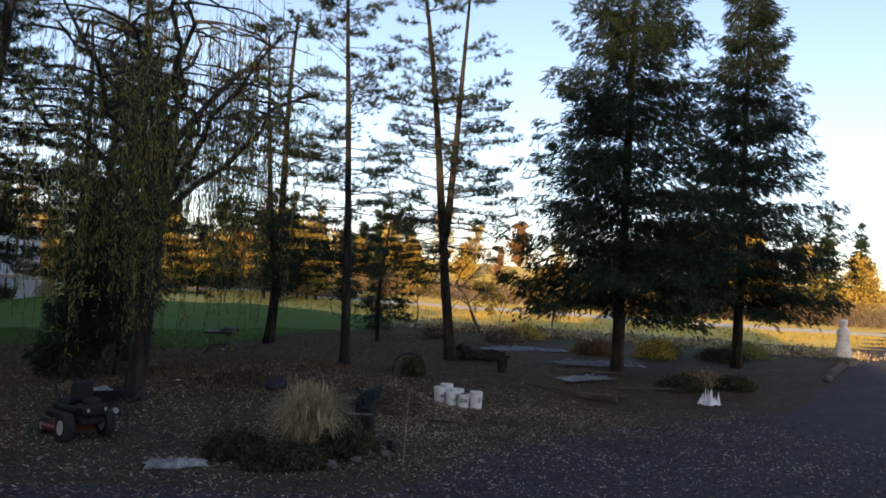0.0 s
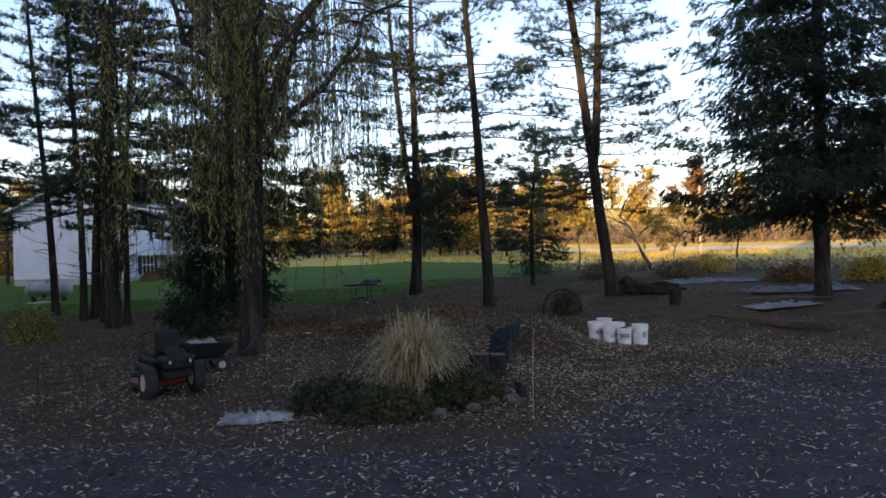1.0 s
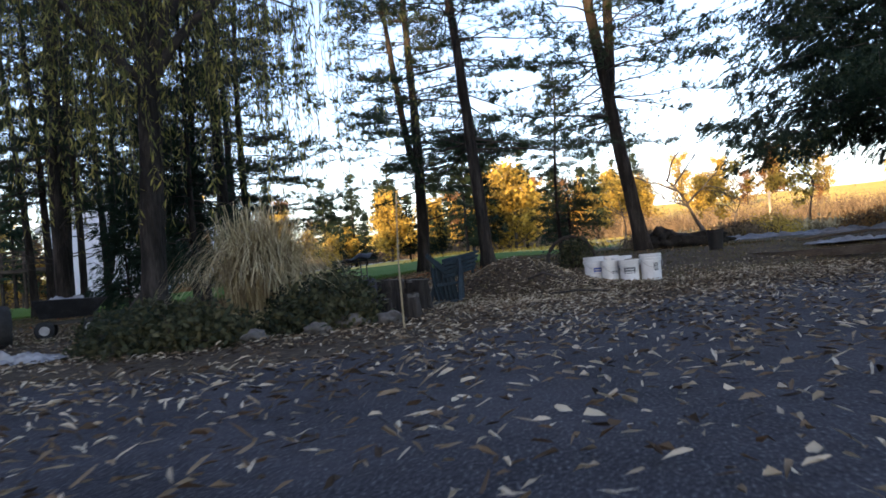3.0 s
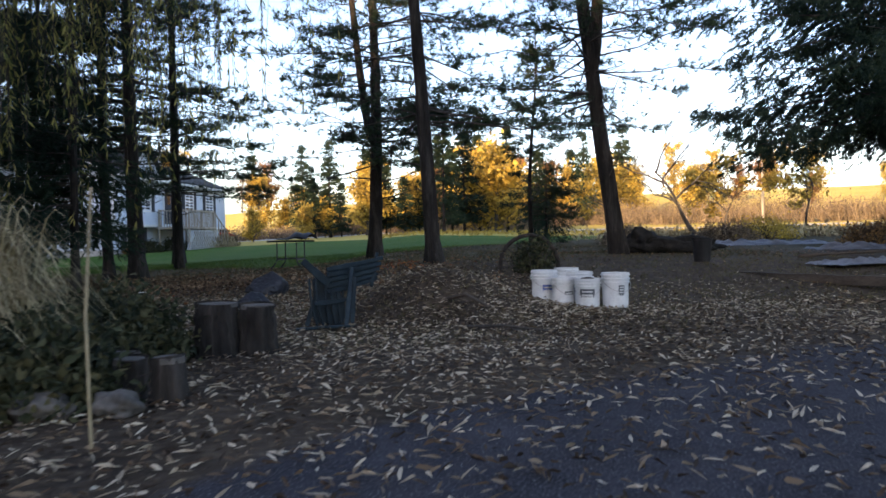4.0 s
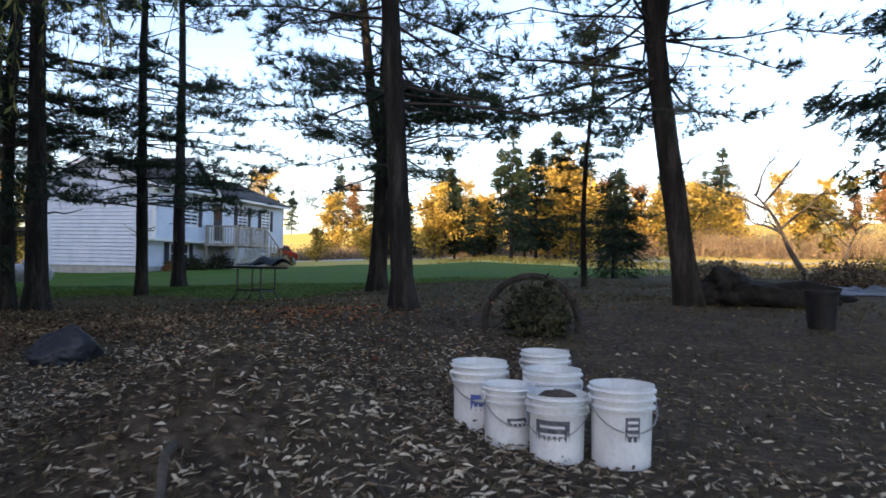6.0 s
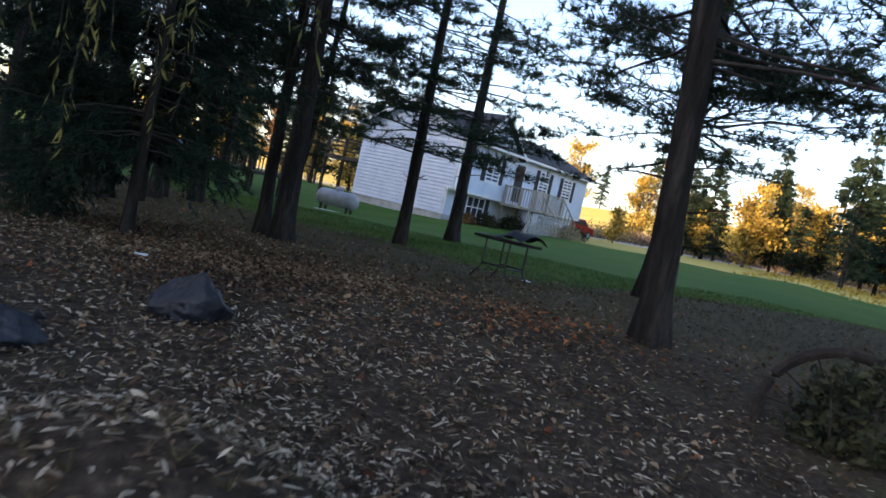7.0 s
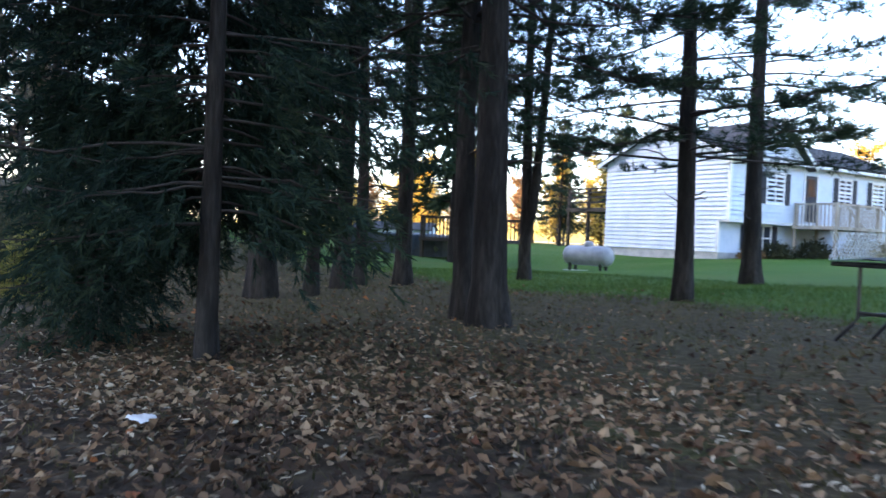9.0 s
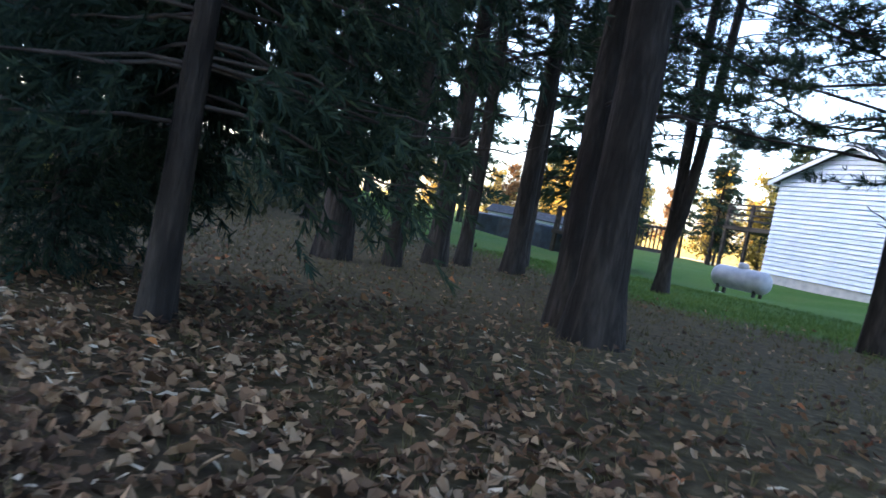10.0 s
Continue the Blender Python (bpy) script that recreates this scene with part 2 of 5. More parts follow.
def ground_material():
    m = bpy.data.materials.new("ground_cover")
    m.use_nodes = True
    n, l = m.node_tree.nodes, m.node_tree.links
    b = n["Principled BSDF"]
    b.inputs["Roughness"].default_value = 0.95
    b.inputs["Specular IOR Level"].default_value = 0.12
    geo = n.new("ShaderNodeNewGeometry")

    def noise_at(scale, detail=4):
        q = n.new("ShaderNodeTexNoise")
        q.inputs["Scale"].default_value, q.inputs["Detail"].default_value = scale, detail
        l.new(geo.outputs["Position"], q.inputs["Vector"])
        return q.outputs[0]

    def ramp(src, cols, lo=0.3, hi=0.7):
        q = n.new("ShaderNodeValToRGB")
        l.new(src, q.inputs[0])
        e = q.color_ramp.elements
        e[0].position, e[0].color = lo, (*cols[0], 1)
        e[1].position, e[1].color = hi, (*cols[-1], 1)
        for i, c in enumerate(cols[1:-1], 1):
            e.new(lo + (hi - lo) * i / (len(cols) - 1)).color = (*c, 1)
        return q.outputs[0]

    def mask(attr, wobble, sharp):
        a = n.new("ShaderNodeAttribute")
        a.attribute_name = attr
        q = n.new("ShaderNodeMath")
        q.operation = "MULTIPLY_ADD"
        l.new(wobble, q.inputs[0])
        q.inputs[1].default_value = 0.8
        l.new(a.outputs["Fac"], q.inputs[2])
        r = n.new("ShaderNodeMapRange")
        r.inputs["From Min"].default_value, r.inputs["From Max"].default_value = 0.9 - sharp, 0.9 + sharp
        l.new(q.outputs[0], r.inputs["Value"])
        return r.outputs[0]

    def mix(f, a, c):
        q = n.new("ShaderNodeMix")
        q.data_type = "RGBA"
        l.new(f, q.inputs[0])
        l.new(a, q.inputs[6])
        l.new(c, q.inputs[7])
        return q.outputs[2]

    coarse, mid, fine, grit = noise_at(0.35), noise_at(2.2), noise_at(16), noise_at(90, 2)
    dirt = mix(fine, ramp(mid, [(0.02, 0.015, 0.012), (0.042, 0.031, 0.022), (0.07, 0.052, 0.036)]), ramp(fine, [(0.016, 0.013, 0.01), (0.055, 0.041, 0.028), (0.12, 0.092, 0.06)], 0.35, 0.72))
    asphalt = mix(grit, ramp(mid, [(0.015, 0.015, 0.019), (0.05, 0.048, 0.055)]), ramp(grit, [(0.011, 0.011, 0.014), (0.042, 0.041, 0.048), (0.17, 0.165, 0.17)], 0.36, 0.74))
    grass = mix(mid, ramp(fine, [(0.024, 0.062, 0.006), (0.042, 0.1, 0.01), (0.065, 0.12, 0.016)]), ramp(coarse, [(0.03, 0.08, 0.008), (0.055, 0.095, 0.013), (0.08, 0.095, 0.022)], 0.35, 0.75))
    field = mix(mid, ramp(fine, [(0.3, 0.24, 0.06), (0.48, 0.38, 0.1)]), ramp(coarse, [(0.32, 0.27, 0.06), (0.5, 0.4, 0.12)], 0.35, 0.7))
    verge = mix(fine, ramp(mid, [(0.034, 0.028, 0.015), (0.062, 0.05, 0.025)]), ramp(fine, [(0.028, 0.022, 0.012), (0.07, 0.056, 0.028), (0.12, 0.092, 0.052)], 0.35, 0.72))
    c = mix(mask("verge", mid, 0.25), dirt, verge)
    c = mix(mask("lawn", mid, 0.25), c, grass)
    c = mix(mask("field", coarse, 0.15), c, field)
    c = mix(mask("drive", mid, 0.12), c, asphalt)
    l.new(c, b.inputs["Base Color"])
    bp = n.new("ShaderNodeBump")
    bp.inputs["Strength"].default_value, bp.inputs["Distance"].default_value = 0.7, 0.03
    l.new(fine, bp.inputs["Height"])
    bq = n.new("ShaderNodeBump")
    bq.inputs["Strength"].default_value, bq.inputs["Distance"].default_value = 0.5, 0.008
    l.new(grit, bq.inputs["Height"])
    l.new(bp.outputs[0], bq.inputs["Normal"])
    l.new(bq.outputs[0], b.inputs["Normal"])
    return m


GV, GF = ground_mesh()
ground_data = fast_mesh("ground", GV, GF, [ground_material()], smooth_faces=True)
for field_name, values in (
        ("drive", smooth(0.5, -0.5, GV[:, 1] - along(DRIVE, GV[:, 0]))),
        ("lawn", np.maximum(smooth(-1.5, 1.5, GV[:, 1] - along(LAWNEDGE, GV[:, 0])), 0.16 * smooth(9.5, 13, GV[:, 1]))),
        ("verge", 0.85 * smooth(11, 14.5, GV[:, 1] - 0.35 * np.maximum(0, GV[:, 0]))),
        ("field", np.maximum(smooth(62, 80, GV[:, 1] + 0.25 * GV[:, 0]), smooth(6, 12, (GV[:, 1] - 27) + (GV[:, 0] - 14) * 0.5)))):
    layer = ground_data.attributes.new(field_name, "FLOAT", "POINT")
    layer.data.foreach_set("value", np.ascontiguousarray(values, np.float32))
ground = tagged(new("ground", ground_data), "yard of leaf-strewn earth, lawn and dark driveway", "ground", kind="structure")


def gz(x, y):
    return float(relief(x, y))


# ---- mesh helpers ----


def part(name, data, mat, parent, label="", at=None, bevel=0.0, smooth_faces=False):
    """Links a bmesh, or a mesh, as one object under a thing or a part."""
    if isinstance(data, bmesh.types.BMesh):
        if bevel:
            bmesh.ops.bevel(data, geom=list(data.edges), offset=bevel, segments=1, affect="EDGES", clamp_overlap=True)
        me = bpy.data.meshes.new(name)
        if smooth_faces:
            for f in data.faces:
                f.smooth = True
        data.to_mesh(me)
        data.free()
        me.materials.append(mat)
    else:
        me = data
    ob = new(name, me)
    ob.parent = parent
    if at is not None:
        ob.matrix_basis = at
    if label:
        ob["label"] = label
    return ob


def thing(name, at, label, category, group="", kind=""):
    ob = new(name)
    ob.empty_display_size = 0.1
    ob.matrix_basis = at
    return tagged(ob, label, category, group, kind)


def box(x0, y0, z0, x1, y1, z1, bm=None):
    bm = bm or bmesh.new()
    bmesh.ops.create_cube(bm, size=1, matrix=Matrix.Translation(((x0 + x1) / 2, (y0 + y1) / 2, (z0 + z1) / 2)) @ Matrix.Diagonal((x1 - x0, y1 - y0, z1 - z0, 1)))
    return bm


def lathe(profile, sides=24, bm=None, m=Matrix()):
    """A turned body from (radius, height) pairs."""
    bm = bm or bmesh.new()
    rings = []
    for r, z in profile:
        rings.append([bm.verts.new(m @ Vector((r * math.cos(2 * math.pi * i / sides), r * math.sin(2 * math.pi * i / sides), z))) for i in range(sides)])
    for a, b in zip(rings, rings[1:]):
        for i in range(sides):
            bm.faces.new((a[i], a[(i + 1) % sides], b[(i + 1) % sides], b[i]))
    for ring, flip in ((rings[0], True), (rings[-1], False)):
        bm.faces.new(ring[::-1] if flip else ring)
    return bm


def tube_arrays(pts, radii, sides):
    """Vertices and quads of a tapered tube along points."""
    pts, radii = np.asarray(pts, float), np.asarray(radii, float)
    t = np.gradient(pts, axis=0)
    t /= np.linalg.norm(t, axis=1)[:, None] + 1e-9
    ref = np.where(np.abs(t[:, 2:3]) > 0.9, np.array([[1.0, 0, 0]]), np.array([[0, 0, 1.0]]))
    u = np.cross(t, ref)
    u /= np.linalg.norm(u, axis=1)[:, None] + 1e-9
    w = np.cross(t, u)
    a = np.arange(sides) * 2 * math.pi / sides
    V = pts[:, None] + radii[:, None, None] * (np.cos(a)[None, :, None] * u[:, None] + np.sin(a)[None, :, None] * w[:, None])
    i = np.arange(len(pts) * sides).reshape(len(pts), sides)
    j = np.roll(i, -1, axis=1)
    F = np.stack([i[:-1].ravel(), j[:-1].ravel(), j[1:].ravel(), i[1:].ravel()], 1)
    return V.reshape(-1, 3), F


def rod(pts, r, sides=8, bm=None):
    """A tube with closed ends along points."""
    bm = bm or bmesh.new()
    radii = [r] * len(pts) if np.isscalar(r) else r
    V, F = tube_arrays(pts, radii, sides)
    vs = [bm.verts.new(v) for v in V]
    for f in F:
        bm.faces.new([vs[k] for k in f])
    bm.faces.new(vs[:sides][::-1])
    bm.faces.new(vs[-sides:])
    bmesh.ops.recalc_face_normals(bm, faces=bm.faces)
    return bm


class Bunch:
    """Gathers arrays of vertices and faces into one mesh."""

    def __init__(self):
        self.V, self.F, self.n = [], [], 0

    def add(self, V, F):
        self.V.append(V)
        self.F.append(F + self.n)
        self.n += len(V)

    def mesh(self, name, mat, smooth_faces=False):
        return fast_mesh(name, np.concatenate(self.V), np.concatenate(self.F), [mat], smooth_faces=smooth_faces)


def unit(v):
    return v / (np.linalg.norm(v, axis=-1, keepdims=True) + 1e-9)


def spikes(C, D, length, width, count, spread, rng):
    """Thin needle-like triangles, count to each centre, round the way D."""
    n = len(C)
    d = unit(np.repeat(D, count, axis=0) + spread * rng.normal(size=(n * count, 3)))
    c = np.repeat(C, count, axis=0)
    side = unit(np.cross(d, rng.normal(size=(n * count, 3)))) * width
    ln = length * rng.uniform(0.6, 1.25, (n * count, 1))
    V = np.stack([c - side, c + side, c + d * ln], 1).reshape(-1, 3)
    return V, np.arange(n * count * 3).reshape(-1, 3)


def leaves(C, length, width, rng, D=None, spread=1.0):
    """Small folded leaves of two triangles at the centres."""
    n = len(C)
    d = rng.normal(size=(n, 3)) if D is None else D + spread * rng.normal(size=(n, 3))
    d = unit(d)
    s = unit(np.cross(d, rng.normal(size=(n, 3))))
    up = np.cross(s, d)
    ln = length * rng.uniform(0.6, 1.3, (n, 1))
    w = width * rng.uniform(0.6, 1.2, (n, 1))
    V = np.stack([C, C + d * ln * 0.5 + s * w + up * w * 0.3, C + d * ln, C + d * ln * 0.5 - s * w + up * w * 0.3], 1).reshape(-1, 3)
    i = np.arange(n)[:, None] * 4
    F = np.concatenate([i + np.array([[0, 1, 2]]), i + np.array([[0, 2, 3]])], 1).reshape(-1, 3)
    return V, F


# ---- trees ----


def trunk_arrays(base, top, r, rng, bend=0.25, sides=14, rings=26, flare=0.27, taper=0.25):
    base, top = np.array(base, float), np.array(top, float)
    s = np.linspace(0, 1, rings)
    p = base + (top - base) * s[:, None]
    ph = rng.uniform(0, 6.28, 2)
    p[:, 0] += bend * np.sin(s * 4 + ph[0]) * s * (1 - 0.3 * s)
    p[:, 1] += bend * np.sin(s * 3.3 + ph[1]) * s
    hgt = s * np.linalg.norm(top - base)
    rr = r * (1 - (1 - taper) * s ** 0.9) * (1 + flare * np.exp(-hgt / 0.22))
    V, F = tube_arrays(p, rr, sides)
    c = np.repeat(p, sides, axis=0)
    wob = 1 + 0.05 * rng.normal(size=(len(V), 1))
    lob = 1 + 0.16 * np.exp(-np.repeat(hgt, sides) / 0.25)[:, None] * np.sin(np.tile(np.arange(sides), rings) * 2 * math.pi * 4 / sides + ph[0])[:, None]
    return c + (V - c) * wob * lob, F, p


def limb(start, way, length, droop, rng, n=6, lift=0.0):
    """Points of a branch that leaves in the given way and sags, or lifts at its tip."""
    s = np.linspace(0, 1, n)[:, None]
    p = start + way * length * s + np.array([0, 0, 1.0]) * (-droop * s ** 1.6 + lift * s ** 3) * length
    return p + rng.normal(size=p.shape) * 0.035 * length * s * (1 - 0.2 * s)


def finish_tree(name, label, category, base, trunk, limbs, crown, bark, foliage, group=""):
    t = thing(name, Matrix.Translation(base), label, category, group)
    part("trunk", trunk.mesh("trunk", bark, True), bark, t)
    if limbs.V:
        tagged(part("branching", limbs.mesh("branching", TWIG if bark is BARK else bark, True), bark, t), kind="stuff")
    if crown.V:
        part("crown", crown.mesh("crown", foliage), foliage, t)
    return t


def pine(x, y, height, r, seed, low=2.5, lean=(0, 0), spread=2.8, count=95, tufts=26, fork=None, label="tall white pine with a straight dark trunk and feathery needles", sides=14, dead=8, sink=0.05, clear=None, needle=0.165, bend=0.25):
    rng = np.random.default_rng(seed)
    trunk, limbs, crown = Bunch(), Bunch(), Bunch()
    top = (lean[0] * height, lean[1] * height, height)
    V, F, p = trunk_arrays((0, 0, -sink), top, r, rng, bend, sides)
    trunk.add(V, F)
    stems = [(p, r)]
    if fork:
        zf, dx, dy, rf = fork
        k = int(np.argmin(np.abs(p[:, 2] - zf)))
        s = np.linspace(0, 1, 16)[:, None]
        q = p[k] + np.array([dx, dy, 0]) * np.sqrt(s) * (1 + 0.25 * s) + np.array([0, 0, height - zf - 0.8]) * s
        rr = rf * (1 - 0.7 * s[:, 0])
        trunk.add(*tube_arrays(q, rr, 10))
        stems.append((q, rf))
    for q, rad in stems:
        n = count if len(stems) == 1 else int(count * 0.7)
        for i in range(n + dead):
            isdead = i >= n
            f = rng.uniform(0, 1) ** 1.15
            z = low + (height - low - 0.3) * f if not isdead else rng.uniform(1.2, low + 1.0)
            z = max(z, q[0, 2])
            c = np.array([np.interp(z, q[:, 2], q[:, j]) for j in range(3)])
            az = rng.uniform(0, 2 * math.pi)
            way = np.array([math.cos(az), math.sin(az), rng.uniform(-0.12, 0.22) + 0.4 * f])
            if clear is not None and z < 4.5 and np.dot(way[:2], clear) > 0.3:
                way[:2] *= -1
            way = unit(way)
            ln = spread * (1 - 0.75 * f) * rng.uniform(0.55, 1.15) if not isdead else rng.uniform(0.4, 1.3)
            pts = limb(c, way, ln, 0.22 if not isdead else 0.1, rng, lift=0.12)
            limbs.add(*tube_arrays(pts, np.linspace(max(0.011, rad * 0.15 * (1 - 0.5 * f)), 0.006, len(pts)), 5))
            if isdead:
                continue
            m = int(tufts * (0.5 + ln / spread))
            s = rng.uniform(0.0, 1.0, m) ** 0.75 * 0.8 + 0.25
            centre = np.stack([np.interp(s, np.linspace(0, 1, len(pts)), pts[:, j]) for j in range(3)], 1)
            side = np.cross(way, [0, 0, 1.0])
            off = rng.normal(size=(m, 1)) * 0.22 * ln * (1.15 - s[:, None]) + rng.normal(size=(m, 1)) * 0.1
            tip = centre + side * off + way * np.abs(off) * 0.5 + rng.normal(size=(m, 3)) * [0.06, 0.06, 0.04]
            d = unit(tip - centre + way * 0.2 + np.array([0, 0, 0.12]))
            crown.add(*spikes(tip, d, needle, 0.0068, 13, 0.7, rng))
            crown.add(*spikes((tip + centre) / 2, d, needle * 0.95, 0.0068, 7, 0.6, rng))
            for j in range(0, m, 3):
                limbs.add(*tube_arrays(np.array([centre[j], (tip[j] + centre[j]) / 2 + [0, 0, 0.02], tip[j]]), [0.008, 0.006, 0.003], 3))
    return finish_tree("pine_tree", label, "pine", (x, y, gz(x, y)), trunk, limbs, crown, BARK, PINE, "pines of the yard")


def spruce(x, y, height, r, seed, low=1.9, spread=3.4, rows=34, label="tall dark spruce with drooping boughs", clear=None, dense=1.0, sag=0.42, twig=0.32, airy=0.0):
    rng = np.random.default_rng(seed)
    trunk, limbs, crown = Bunch(), Bunch(), Bunch()
    V, F, p = trunk_arrays((0, 0, -0.05), (0, 0, height), r, rng, bend=0.06, taper=0.08)
    trunk.add(V, F)
    for i in range(rows):
        f = i / (rows - 1)
        z = low + (height - low) * f ** 1.05
        reach = spread * (1 - f) ** 0.95 * (0.72 + 0.28 * min(1, f * 8)) + 0.1
        for k in range(int((5 + 5 * (1 - f)) * (1 - airy * f))):
            az = rng.uniform(0, 2 * math.pi)
            way = np.array([math.cos(az), math.sin(az), 0.1 + 0.5 * f])
            if clear is not None and z < 4 and np.dot(way[:2], clear) > 0.35:
                way[:2] *= -1
            way = unit(way)
            ln = reach * rng.uniform(0.6, 1.12)
            pts = limb(np.array([0, 0, z]) + rng.normal(size=3) * [0, 0, 0.15], way, ln, sag * (1 - 0.5 * f), rng, lift=0.2)
            limbs.add(*tube_arrays(pts, np.linspace((0.006 + 0.0035 * spread) * (1 - 0.6 * f), 0.004, len(pts)), 4))
            m = int((10 + 34 * ln / spread) * dense)
            s = rng.uniform(0.12, 1.03, m)
            c = np.stack([np.interp(s, np.linspace(0, 1, len(pts)), pts[:, j]) for j in range(3)], 1)
            side = np.cross(way, [0, 0, 1.0])
            off = rng.normal(size=(m, 1)) * 0.2 * ln * (1.1 - s[:, None]) + rng.normal(size=(m, 1)) * 0.06
            c = c + side * off + way * np.abs(off) * 0.3
            hang = np.abs(rng.normal(size=(m, 1))) * 0.16
            c[:, 2] -= hang[:, 0]
            d = unit(way * 0.5 + side * np.sign(off) * 0.4 + np.array([0, 0, -0.55]) + rng.normal(size=(m, 3)) * 0.2)
            # each twig carries short needles along its length
            u = rng.uniform(0, 1, (m, 22, 1))
            along_twig = (c[:, None] + d[:, None] * u * twig * (0.7 + 0.6 * f)).reshape(-1, 3)
            crown.add(*spikes(along_twig, np.repeat(d, 22, axis=0), 0.42 * twig, 0.036 * twig, 1, 0.5, rng))
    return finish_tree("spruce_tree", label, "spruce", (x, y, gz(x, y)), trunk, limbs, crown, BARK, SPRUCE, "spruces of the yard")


def willow(x, y, seed):
    """Weeping willow: a stout trunk, arching limbs, long hanging strands of thin leaves."""
    rng = np.random.default_rng(seed)
    trunk, limbs, crown = Bunch(), Bunch(), Bunch()
    V, F, p = trunk_arrays((0, 0, -0.05), (0.1, 0.1, 5.2), 0.19, rng, bend=0.1, sides=18, taper=0.75)
    trunk.add(V, F)
    tips = []
    for i in range(13):
        az = i * 2.4 + rng.uniform(-0.3, 0.3)
        start = np.array([np.interp(z, p[:, 2], p[:, j]) for z in [rng.uniform(3.4, 5.1)] for j in range(3)])
        way = unit(np.array([math.cos(az), math.sin(az), rng.uniform(1.2, 2.6)]))
        ln = rng.uniform(4.0, 7.5)
        pts = limb(start, way, ln, 0.25, rng, 9)
        limbs.add(*tube_arrays(pts, np.linspace(0.085, 0.02, 9), 7))
        for k in range(9):
            s = rng.uniform(0.35, 1)
            b = np.array([np.interp(s, np.linspace(0, 1, 9), pts[:, j]) for j in range(3)])
            a2 = rng.uniform(0, 6.28)
            w2 = unit(np.array([math.cos(a2), math.sin(a2), 0.5]))
            q = limb(b, w2, rng.uniform(1, 2.2), 0.5, rng, 6)
            limbs.add(*tube_arrays(q, np.linspace(0.03, 0.008, 6), 4))
            tips += [q[j] for j in (2, 3, 4, 5)]
    tips = np.array(tips)
    for t in tips[rng.uniform(0, 1, len(tips)) < 0.62]:
        for k in range(2):
            o = t + rng.normal(size=3) * [0.25, 0.25, 0.1]
            ln = min(rng.uniform(1.5, 5.5), max(0.5, o[2] - rng.uniform(0.5, 3.0)))
            n = max(4, int(ln / 0.4))
            s = np.linspace(0, 1, n)[:, None]
            pts = o + np.array([rng.normal() * 0.12, rng.normal() * 0.12, -ln]) * s + rng.normal(size=(n, 3)) * 0.03
            limbs.add(*tube_arrays(pts, np.full(n, 0.004), 3))
            m = int(ln * 13)
            u = rng.uniform(0, 1, m)
            c = np.stack([np.interp(u, s[:, 0], pts[:, j]) for j in range(3)], 1)
            crown.add(*leaves(c, 0.13, 0.012, rng, np.tile([0, 0, -1.0], (m, 1)), 0.45))
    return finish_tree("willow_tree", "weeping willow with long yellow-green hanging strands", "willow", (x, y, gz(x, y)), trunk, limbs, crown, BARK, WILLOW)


def bare_tree(x, y, height, r, seed, foliage=None, lean=(0, 0), label="small bare crooked tree with spreading twigs", amount=0, name="bare_tree"):
    rng = np.random.default_rng(seed)
    trunk, limbs, crown = Bunch(), Bunch(), Bunch()
    V, F, p = trunk_arrays((0, 0, -0.05), (lean[0], lean[1], height * 0.55), r, rng, bend=0.3, sides=9, rings=14)
    trunk.add(V, F)

    def grow(start, way, ln, rad, depth):
        pts = limb(start, way, ln, rng.uniform(-0.15, 0.2), rng, 5)
        limbs.add(*tube_arrays(pts, np.linspace(rad, rad * 0.4, 5), 5 if depth < 2 else 3))
        if amount and depth >= 1:
            m = amount
            u = rng.uniform(0.2, 1, m)
            c = np.stack([np.interp(u, np.linspace(0, 1, 5), pts[:, j]) for j in range(3)], 1) + rng.normal(size=(m, 3)) * 0.14 * ln
            crown.add(*leaves(c, 0.16, 0.05, rng))
        if depth < 3:
            for k in range(rng.integers(3, 5)):
                s = rng.uniform(0.35, 1)
                b = np.array([np.interp(s, np.linspace(0, 1, 5), pts[:, j]) for j in range(3)])
                grow(b, unit(way + rng.normal(size=3) * 0.65), ln * rng.uniform(0.45, 0.7), rad * 0.45, depth + 1)
    for k in range(6):
        z = rng.uniform(0.5, 1)
        b = np.array([np.interp(z, np.linspace(0, 1, len(p)), p[:, j]) for j in range(3)])
        az = rng.uniform(0, 6.28)
        grow(b, unit(np.array([math.cos(az), math.sin(az), rng.uniform(0.3, 1.3)])), height * 0.36, r * 0.45, 0)
    return finish_tree(name, label, "tree", (x, y, gz(x, y)), trunk, limbs, crown, GREYBARK, foliage or BRUSH)


